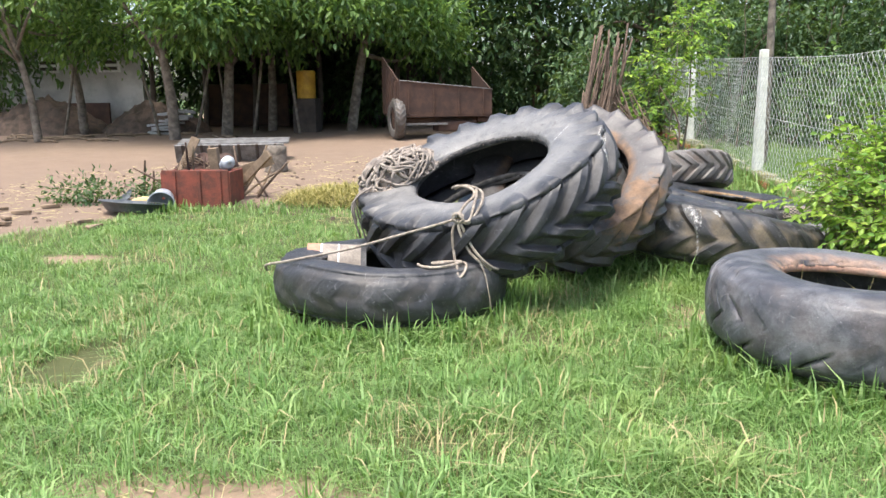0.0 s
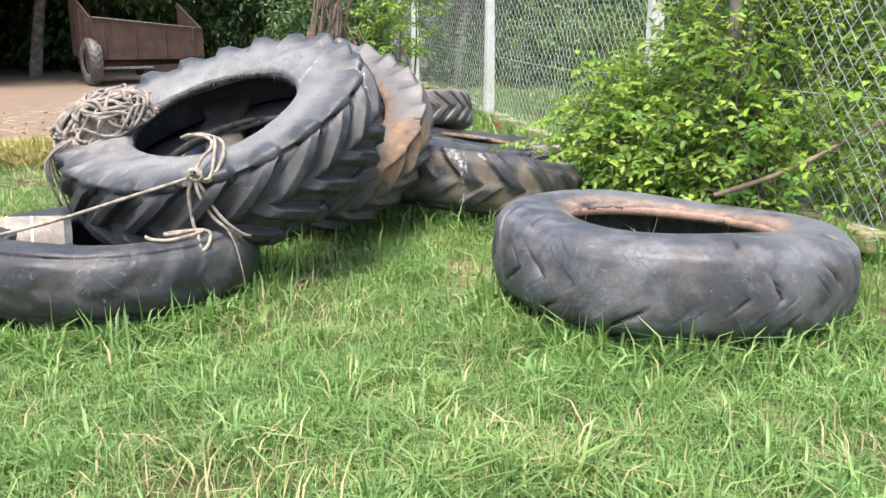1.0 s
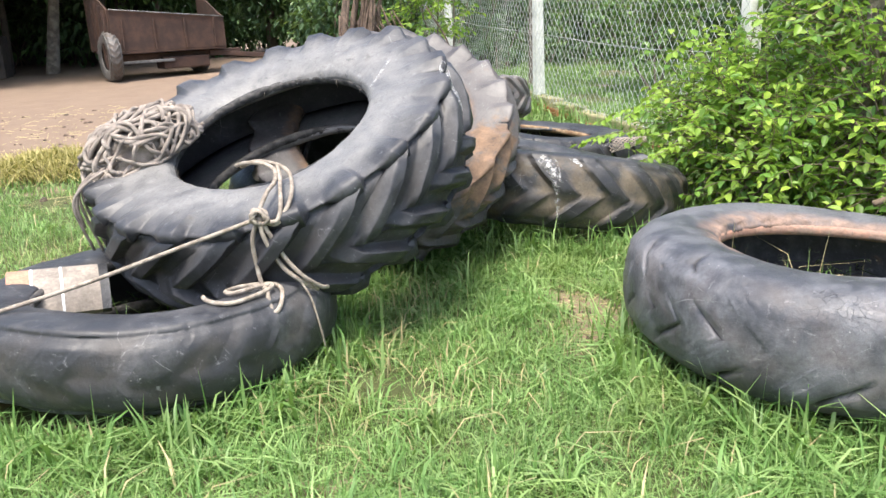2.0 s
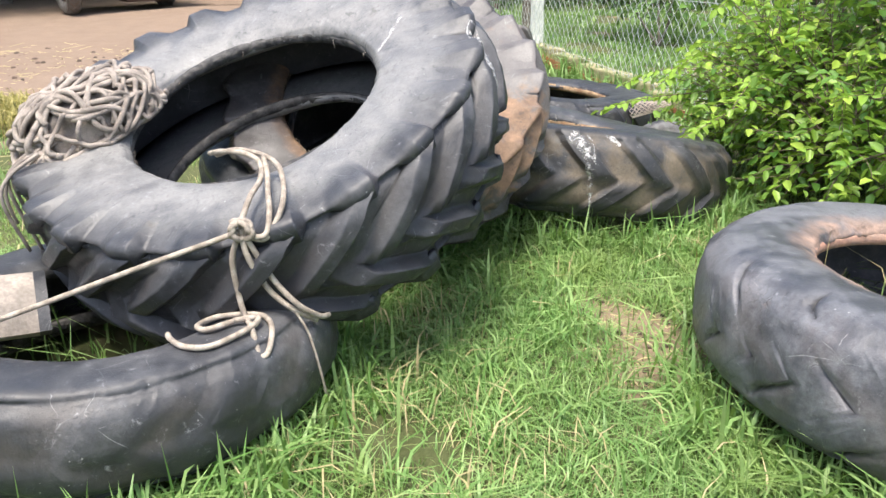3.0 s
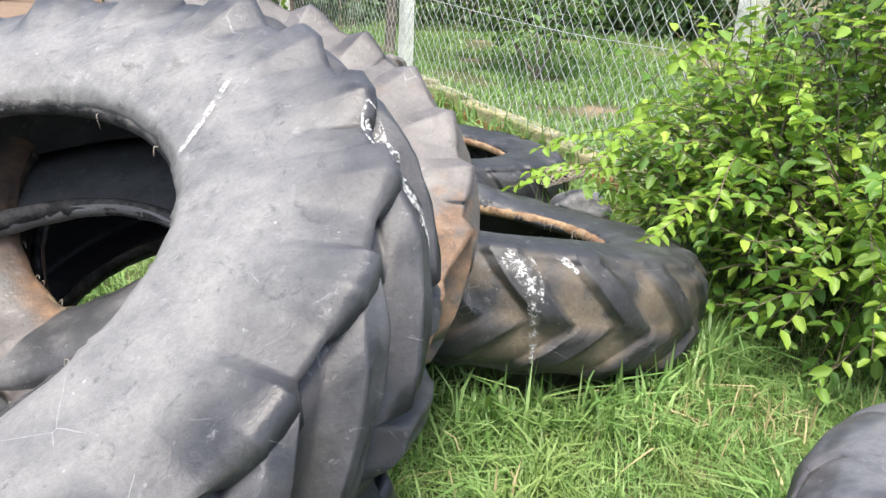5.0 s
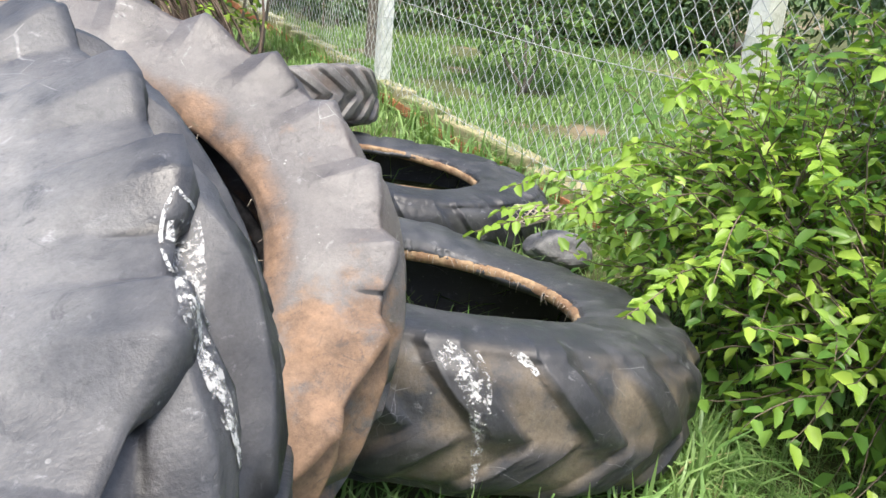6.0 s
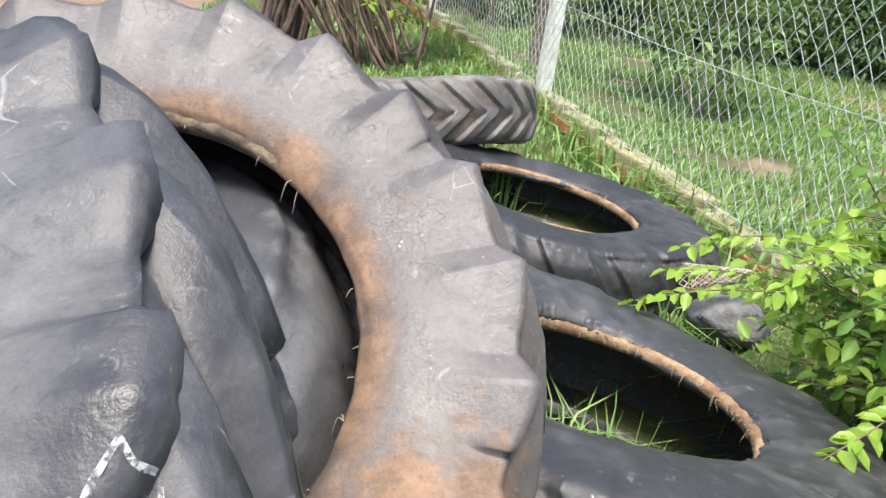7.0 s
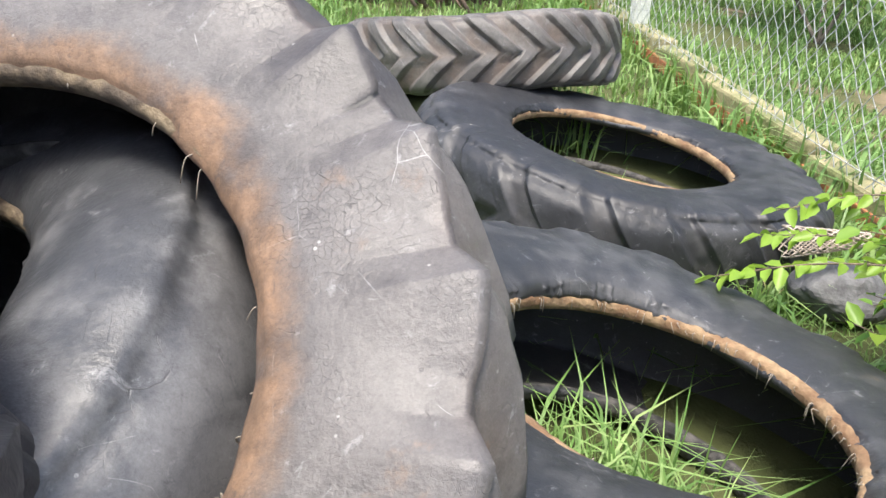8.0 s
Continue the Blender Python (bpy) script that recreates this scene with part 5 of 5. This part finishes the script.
# ---- ropes, boards and marks on the tyres ----
def tether():
    ob = thing("tether_rope", "pale braided rope knotted round the big tyre", "rope")

    def strand(name, pts, r=0.0085, label=""):
        part(name, mesh_of(name, *tube(spline(pts, 8), r, 8)), M_ROPE, ob, label)

    k = (0.747, 5.272, 0.652)
    strand("loop", [(0.68, 5.70, 0.775), (0.72, 5.625, 0.795), (0.78, 5.58, 0.795), (0.825, 5.53, 0.775), (0.82, 5.44, 0.745), (0.785, 5.36, 0.72), (0.752, 5.29, 0.672), k])
    strand("loop", [(0.70, 5.69, 0.77), (0.76, 5.61, 0.80), (0.835, 5.56, 0.79), (0.875, 5.49, 0.772), (0.882, 5.39, 0.742), (0.865, 5.285, 0.70), (0.815, 5.245, 0.63), (0.775, 5.262, 0.628), k])
    strand("loop", [(0.84, 5.545, 0.785), (0.842, 5.46, 0.752), (0.835, 5.37, 0.722), (0.83, 5.285, 0.69), (0.812, 5.24, 0.64), (0.77, 5.255, 0.63)])
    strand("line", [k, (0.70, 5.275, 0.632), (0.46, 5.30, 0.56), (0.10, 5.30, 0.46), (-0.24, 5.235, 0.40), (-0.40, 5.30, 0.36), (-0.44, 5.42, 0.30)], 0.008, "taut rope running to the low tyre")
    strand("tail", [k, (0.715, 5.262, 0.57), (0.722, 5.262, 0.45), (0.733, 5.235, 0.398), (0.745, 5.16, 0.402), (0.757, 5.10, 0.345), (0.782, 5.095, 0.352), (0.80, 5.17, 0.385), (0.785, 5.235, 0.395), (0.735, 5.262, 0.397), (0.655, 5.29, 0.388), (0.60, 5.235, 0.393), (0.625, 5.19, 0.398), (0.70, 5.215, 0.402)])
    strand("tail", [(0.70, 5.215, 0.404), (0.765, 5.20, 0.41), (0.74, 5.15, 0.405), (0.64, 5.085, 0.398), (0.57, 5.10, 0.398), (0.53, 5.17, 0.392), (0.52, 5.21, 0.39)])
    strand("tail", [k, (0.772, 5.255, 0.60), (0.825, 5.255, 0.49), (0.885, 5.225, 0.42), (0.945, 5.255, 0.365), (0.975, 5.30, 0.345)])
    strand("tail", [k, (0.757, 5.25, 0.575), (0.81, 5.26, 0.46), (0.87, 5.235, 0.405), (0.935, 5.265, 0.35)])
    strand("frayed_end", [(0.87, 5.235, 0.405), (0.905, 5.21, 0.33), (0.93, 5.20, 0.20), (0.94, 5.21, 0.12)], 0.004)
    for a in range(5):
        pts = [(k[0] + 0.026 * math.cos(t + a) * (1 + 0.2 * math.sin(3 * t)), k[1] - 0.012 + 0.02 * math.sin(t * 1.3 + a * 2), k[2] + 0.024 * math.sin(t + a * 0.9)) for t in np.linspace(0, 5.0, 9)]
        strand("knot_turn", pts)
    return ob


tether()


def rope_pile():
    """A tangled coil: many strands wound over a low mound, spilling over the tyre's edge."""
    gg = np.random.default_rng(5)
    m = axis_pose((0.27, 6.24, 0.79), (-0.25, -0.28, 0.93), 20)
    ob = thing("rope_pile", "tangled heap of dirty pale rope on the big tyre", "rope", m)
    rx, ry, rz = 0.27, 0.17, 0.17
    bm = bmesh.new()
    bmesh.ops.create_icosphere(bm, subdivisions=4, radius=1)
    for v in bm.verts:
        v.co = Vector((v.co.x * rx * 0.86, v.co.y * ry * 0.86, max(v.co.z, -0.15) * rz * 0.86)) * (1 + 0.12 * noise.noise(v.co * 3))
    part("core", bm, M_ROPEDIRTY, ob, "packed inner coils")
    for s in range(72):
        pts = []
        a0, inc, tw = gg.random() * 6.28, gg.uniform(0.15, 1.3), gg.uniform(-0.5, 0.5)
        axis = gg.normal(size=3)
        axis /= np.linalg.norm(axis)
        u = np.cross(axis, [0.3, 0.2, 1.0])
        u /= np.linalg.norm(u)
        w = np.cross(axis, u)
        span = gg.uniform(1.6, 4.6)
        off = gg.uniform(-0.6, 0.6)
        for t in np.linspace(0, span, 16):
            q = math.sqrt(1 - off * off * 0.6) * (np.cos(a0 + t) * u + np.sin(a0 + t) * w) + off * axis
            q = q / np.linalg.norm(q) * (0.95 + 0.12 * gg.random()) + 0.06 * np.sin(t * 5 + s)
            z = q[2]
            if z < -0.1:
                z = -0.1 + 0.05 * gg.random()
            pts.append((q[0] * rx, q[1] * ry, z * rz + 0.01))
        part("strand", mesh_of("strand", *tube(spline(pts, 3), gg.uniform(0.008, 0.0115), 7)), M_ROPEDIRTY, ob)
    for s in range(7):
        x = -rx * 0.8 - 0.02 * s
        y = gg.uniform(-0.14, 0.02)
        pts = [(x + 0.12, y, 0.05), (x, y, 0.02), (x - 0.06, y - 0.01, -0.05), (x - 0.05 - 0.03 * gg.random(), y - 0.02, -0.14 - 0.25 * gg.random())]
        part("strand", mesh_of("strand", *tube(spline(pts, 5), 0.007, 6)), M_ROPEDIRTY, ob)
    return ob


rope_pile()


def pale_board():
    m = pose(-0.10, 5.76, 0.315, 40, 4, 12) @ Matrix.Scale(0.72, 4)
    ob = thing("padded_board", "pale curved board with a pink end, resting in the low tyre", "board", m)

    def slab(name, x0, x1, mat, lift=0.0, label=""):
        V, F_ = [], []
        n = 12
        for x in (x0, x1):
            for i in range(n + 1):
                a = -1.0 + 2.0 * i / n
                V.append((x, 0.16 * a, 0.055 * (1 - a * a) + lift))
            for i in range(n, -1, -1):
                a = -1.0 + 2.0 * i / n
                V.append((x, 0.155 * a, 0.055 * (1 - a * a) - 0.045))
        k = 2 * (n + 1)
        for i in range(k):
            F_.append((i, (i + 1) % k, k + (i + 1) % k, k + i))
        F_ += [tuple(range(k))[::-1], tuple(range(k, 2 * k))]
        part(name, mesh_of(name, V, F_, False), mat, ob, label)

    slab("pad", -0.11, 0.24, M_BOARD)
    slab("end_cap", -0.24, -0.11, M_BOARDEND, 0.0, "faded pink end")
    for x in (-0.115, 0.04):
        slab("stripe", x - 0.006, x + 0.008, M_WHITEPAINT, 0.003, "thin white stripe")
    slab("rim", 0.24, 0.29, M_LOW, 0.004, "dark rubber edge")
    return ob


pale_board()


def crust(key, name, eye, lines, label, material=None):
    """A thin dried crust on a tyre's skin. lines: places along it, each with a half width; eye: the side from which it was splashed."""
    t = TYRES[key]
    cas = [o for o in t["ob"].children if o.name.startswith("casing")][0]
    to = t["m"]
    tree_ = BVHTree.FromPolygons([v.co for v in cas.data.vertices], [p.vertices for p in cas.data.polygons])
    inv_ = to.inverted()
    V, F_ = [], []
    for ln in lines:
        pts = spline([p[:3] for p in ln], 7)
        ws = np.interp(np.linspace(0, len(ln) - 1, len(pts)), np.arange(len(ln)), [p[3] for p in ln])
        d = np.gradient(pts, axis=0)
        rows = []
        for p, w, dd in zip(pts, ws, d):
            p = Vector(p)
            n = (Vector(eye) - p).normalized()
            a = n.cross(Vector(dd)).normalized()
            row = []
            for s in (-1.0, -0.5, 0.0, 0.5, 1.0):
                q = p + a * w * s + n * 0.25
                hit, nn, _, _ = tree_.ray_cast(inv_ @ q, inv_.to_3x3() @ -n, 0.6)
                row.append(hit + (nn if nn.dot(inv_.to_3x3() @ n) > 0 else -nn) * 0.0025 if hit else None)
            rows.append(row)
        for r0, r1 in zip(rows, rows[1:]):
            for k in range(4):
                quad = [r0[k], r0[k + 1], r1[k + 1], r1[k]]
                if all(q is not None for q in quad) and max((quad[0] - q).length for q in quad) < 0.12:
                    o = len(V)
                    V += quad
                    F_.append((o, o + 1, o + 2, o + 3))
    bm = bmesh.new()
    for q in F_:
        bm.faces.new([bm.verts.new(V[k]) for k in q])
    bmesh.ops.remove_doubles(bm, verts=bm.verts[:], dist=0.0004)
    part(name, bm, material or M_WHITE, t["ob"], label)


EYE1, EYE3 = (1.5, 5.0, 1.42), (1.48, 4.99, 1.39)
for ln in ([(1.616, 5.953, 1.109, 0.002), (1.598, 5.91, 1.092, 0.0022), (1.588, 5.865, 1.076, 0.0022), (1.588, 5.80, 1.07, 0.0022), (1.60, 5.745, 1.055, 0.003)],
           [(1.616, 5.953, 1.109, 0.002), (1.634, 5.92, 1.086, 0.0018), (1.632, 5.86, 1.066, 0.002), (1.615, 5.79, 1.062, 0.0022), (1.606, 5.745, 1.05, 0.003)],
           [(1.604, 5.76, 1.058, 0.004), (1.602, 5.734, 1.044, 0.004), (1.612, 5.696, 0.992, 0.003), (1.623, 5.67, 0.951, 0.003), (1.628, 5.648, 0.921, 0.003)]):
    crust("big", "white_mark", EYE1, [ln], "white dripped mark on the shoulder")
crust("big", "white_film", EYE1, [[(1.612, 5.90, 1.088, 0.012), (1.612, 5.86, 1.076, 0.020), (1.608, 5.80, 1.066, 0.018), (1.602, 5.734, 1.044, 0.012), (1.612, 5.696, 0.992, 0.009), (1.623, 5.67, 0.951, 0.006)]], "faint white film inside the mark", M_FAINT)
crust("big", "pale_crack", (0.72, 3.45, 1.43), [[(1.427, 6.16, 1.135, 0.004), (1.367, 6.083, 1.082, 0.005), (1.30, 6.02, 1.02, 0.003)]], "thin pale crack across the sidewall")
crust("dark", "white_film", EYE3, [[(2.26, 6.47, 0.555, 0.03), (2.30, 6.42, 0.525, 0.032), (2.318, 6.37, 0.45, 0.022), (2.322, 6.36, 0.35, 0.014), (2.325, 6.365, 0.24, 0.006)]], "faint white film round the splash", M_FAINT)
for ln in ([(2.26, 6.47, 0.555, 0.014), (2.30, 6.42, 0.525, 0.014), (2.318, 6.37, 0.45, 0.009), (2.322, 6.36, 0.35, 0.005), (2.325, 6.365, 0.22, 0.004)],
           [(2.34, 6.45, 0.552, 0.006), (2.35, 6.40, 0.51, 0.008), (2.35, 6.37, 0.43, 0.004)],
           [(2.442, 6.453, 0.535, 0.008), (2.455, 6.41, 0.53, 0.012), (2.47, 6.37, 0.51, 0.006)]):
    crust("dark", "white_splash", EYE3, [ln], "white splash dried on the tread")


# ---- small things on the ground ----
def net_and_sack():
    sk = thing("plastic_sack", "crumpled grey plastic sack under the bush", "sack", pose(3.72, 8.1, 0.10))
    bm = bmesh.new()
    bmesh.ops.create_icosphere(bm, subdivisions=4, radius=0.14)
    for v in bm.verts:
        v.co = Vector((v.co.x * 1.3, v.co.y * 0.9, v.co.z * 0.7)) * (1 + 0.30 * noise.noise(v.co * 8) + 0.05 * noise.noise(v.co * 26))
    part("sack", bm, M_SACK, sk)
    nb = thing("net_sleeve", "pale plastic net sleeve sticking out beside the tyres", "net", pose(3.45, 8.10, 0.29, 0, 84, -8))
    lines, rr = [], []
    for s in (1, -1):
        for k in range(10):
            a0 = k * 0.628
            lines.append([((0.055 - 0.033 * t) * math.cos(a0 + s * t * 5), (0.055 - 0.033 * t) * math.sin(a0 + s * t * 5), 0.28 * t) for t in np.linspace(0, 1, 22)])
            rr.append(0.0028)
    part("net", mesh_of("net", *tubes(lines, rr, 4)), M_NET, nb)
    for k in range(3):
        p = thing("paper_scrap", "crumpled white scrap lying in the grass", "scrap", pose(3.62 + 0.09 * k, 10.05 - 0.03 * k, gz(3.62, 10.0) + 0.07, random.uniform(-20, 20), random.uniform(-20, 20), 50 * k), "white scraps")
        bm = bmesh.new()
        bmesh.ops.create_grid(bm, x_segments=8, y_segments=8, size=0.09)
        for v in bm.verts:
            v.co.z = 0.06 * noise.noise(v.co * 14 + Vector((k, 0, 0)))
        r = bmesh.ops.solidify(bm, geom=bm.faces[:], thickness=0.003)
        part("sheet", bm, M_SHEDWALL, p)


net_and_sack()

g = np.random.default_rng(77)
# tall grass inside the flat tyres and along their feet
tall = []
for cx, cy, r, n in ((2.5, 7.05, 0.35, 1000), (2.85, 4.85, 0.40, 320), (3.2, 9.0, 0.36, 6), (0.2, 5.7, 0.36, 90)):
    a, q = g.random(n) * 6.28, r * np.sqrt(g.random(n))
    tall.append(np.stack([cx + q * np.cos(a), cy + q * np.sin(a), np.full(n, 0.0)], 1))
tall = np.vstack(tall)
tagged(part("tall_grass", blades("tall_grass", tall, 0.07 + 0.27 * g.random(len(tall)) ** 2, g, 0.0042, 1.7), M_GRASS), "tall grass growing up inside the tyres", "grass", kind="stuff")
a, q = g.random(36) * 6.28, 0.42 * np.sqrt(g.random(36))
stems = np.stack([2.85 + q * np.cos(a), 4.85 + q * np.sin(a), np.zeros(36)], 1)
tagged(part("dry_grass", blades("dry_stems", stems, 0.2 + 0.3 * g.random(36), g, 0.003, 1.4), M_STRAW), "pale dry grass stems standing inside a tyre", "grass", kind="stuff")
n = 2600
k = g.integers(0, len(DISCS) - 1, n)
D = np.array(DISCS)[k]
a = g.random(n) * 6.28
q = D[:, 2] + 0.02 + np.abs(g.normal(size=n)) * 0.09
P = np.stack([D[:, 0] + q * np.cos(a), D[:, 1] + q * np.sin(a), np.zeros(n)], 1)
P[:, 2] = [gz(x, y) for x, y in P[:, :2]]
tagged(part("tall_grass", blades("edge_grass", P, 0.12 + 0.16 * g.random(n), g, 0.0065, 1.0), M_GRASS), "taller tufts crowding the feet of the tyres", "grass", kind="stuff")
n = 3600
P = np.stack([FX - 0.02 + g.normal(size=n) * 0.14, g.uniform(5.0, 15.5, n), np.zeros(n)], 1)
P = P[noise2(P, 1.9, 6.0) > -0.12]
n = len(P)
P[:, 2] = [gz(x, y) for x, y in P[:, :2]]
tagged(part("tall_grass", blades("kerb_grass", P, 0.14 + 0.22 * g.random(n), g, 0.010, 1.0), M_GRASS), "broad-bladed grass along the kerb", "grass", kind="stuff")


def litter(cx, cy, ax, ay, n, lo, hi):
    a, q = g.random(n) * 6.28, np.sqrt(g.random(n))
    P = np.stack([cx + ax * q * np.cos(a), cy + ay * q * np.sin(a), np.zeros(n)], 1)
    P[:, 2] = [gz(x, y) + 0.004 for x, y in P[:, :2]]
    w = g.random(n) * 6.28
    L = lo + (hi - lo) * g.random(n) ** 2
    d = np.stack([np.cos(w), np.sin(w), 0.10 * g.normal(size=n)], 1) * L[:, None]
    side = np.stack([-np.sin(w), np.cos(w), np.zeros(n)], 1) * 0.0028
    up = np.array([0, 0, 0.004])
    V = np.stack([P - side, P + side, P + up, P + d - side, P + d + side, P + d + up], 1).reshape(-1, 3)
    o = np.arange(n)[:, None] * 6
    return V, np.concatenate([o + np.array([0, 2, 5, 3]), o + np.array([2, 1, 4, 5])], 0)


for where in ((2.15, 5.5, 0.34, 0.6, 200, 0.02, 0.08), (0.6, 3.2, 2.4, 1.5, 900, 0.02, 0.09), (-2.5, 12.0, 4.0, 3.5, 1200, 0.04, 0.30)):
    tagged(part("straw_litter", fast_mesh("straw_litter", *litter(*where)), M_STRAW), "scattered dry straw on the trodden ground", "straw", kind="stuff")


def pebbles(cx, cy, ax, ay, n, size):
    V, F_ = [], []
    ring = [(1, 0, 0), (0.3, 0.9, 0), (-0.8, 0.5, 0), (-0.7, -0.6, 0), (0.4, -0.9, 0)]
    for _ in range(n):
        a, q, s = g.random() * 6.28, math.sqrt(g.random()), size * (0.4 + g.random() ** 3 * 1.6)
        x, y = cx + ax * q * math.cos(a), cy + ay * q * math.sin(a)
        o = len(V)
        t = g.random() * 6.28
        for px, py, _z in ring:
            V.append((x + s * (px * math.cos(t) - py * math.sin(t)), y + s * (px * math.sin(t) + py * math.cos(t)), gz(x, y) - 0.003))
        for px, py, _z in ring:
            V.append((x + 0.55 * s * (px * math.cos(t) - py * math.sin(t)), y + 0.55 * s * (px * math.sin(t) + py * math.cos(t)), gz(x, y) + s * (0.45 + 0.2 * g.random())))
        F_ += [(o + k, o + (k + 1) % 5, o + 5 + (k + 1) % 5, o + 5 + k) for k in range(5)] + [tuple(o + 5 + k for k in range(5))]
    return mesh_of("pebbles", V, F_, False)


tagged(part("pebbles", pebbles(2.15, 5.5, 0.3, 0.55, 260, 0.009), M_RUBBLE), "small clods and pebbles on the bare patch", "pebbles", kind="stuff")
tagged(part("pebbles", pebbles(-2.5, 12.0, 4.0, 3.2, 700, 0.022), M_RUBBLE), "clods and stones strewn over the sandy yard", "pebbles", kind="stuff")


# ---- leafy sprigs of the bush that reach out over the tyres ----
def single_leaf():
    me = leaf_mesh("leaf", np.zeros((1, 3)), np.array([[1.0, 0, 0]]), np.array([[0, 0, 1.0]]), 1.0, 0.56)
    me.materials.append(M_SPRIG)
    return me


LEAF = single_leaf()
inv = big_bush.matrix_basis.inverted()
for a, bmid, c in (((3.62, 7.48, 0.50), (3.25, 7.58, 0.47), (2.98, 7.64, 0.40)), ((3.60, 7.05, 0.52), (3.28, 6.85, 0.47), (3.02, 6.76, 0.41)), ((3.7, 7.5, 0.62), (3.45, 7.7, 0.62), (3.22, 7.82, 0.52)),
                   ((3.75, 7.0, 0.70), (3.45, 6.8, 0.68), (3.2, 6.6, 0.58)), ((3.65, 7.3, 0.72), (3.4, 7.3, 0.74), (3.18, 7.25, 0.62)), ((3.8, 6.6, 0.6), (3.6, 6.3, 0.6), (3.42, 6.1, 0.5)),
                   ((3.7, 7.6, 0.45), (3.5, 7.85, 0.42), (3.3, 8.0, 0.36)), ((3.8, 7.2, 1.0), (3.6, 7.2, 1.08), (3.42, 7.15, 1.02)), ((3.85, 6.9, 0.9), (3.62, 6.7, 0.95), (3.45, 6.5, 0.88))):
    ln = spline([a, bmid, c], 8)
    sprig = part("sprig", mesh_of("sprig", *tube(ln, np.linspace(0.004, 0.0018, len(ln)), 5)), M_BARK, big_bush, "leafy sprig reaching out over the tyres", m=inv)
    for i in range(1, len(ln)):
        d = ln[i] - ln[i - 1]
        d /= np.linalg.norm(d)
        for s in ((1, -1) if i < len(ln) - 1 else (0,)):
            side = np.cross(d, [0, 0, 1.0]) * s
            way = Vector(side * 0.9 + d * (0.55 if s else 1.0) + np.array([0, 0, -0.15 + 0.25 * g.normal() * 0.4]))
            q = way.to_track_quat("X", "Z").to_matrix().to_4x4()
            size = 0.05 + 0.025 * g.random()
            part("leaf", LEAF, None, sprig, m=Matrix.Translation(ln[i]) @ q @ pose(0, 0, 0, g.normal() * 30, g.normal() * 12, g.normal() * 22) @ Matrix.Scale(size, 4))
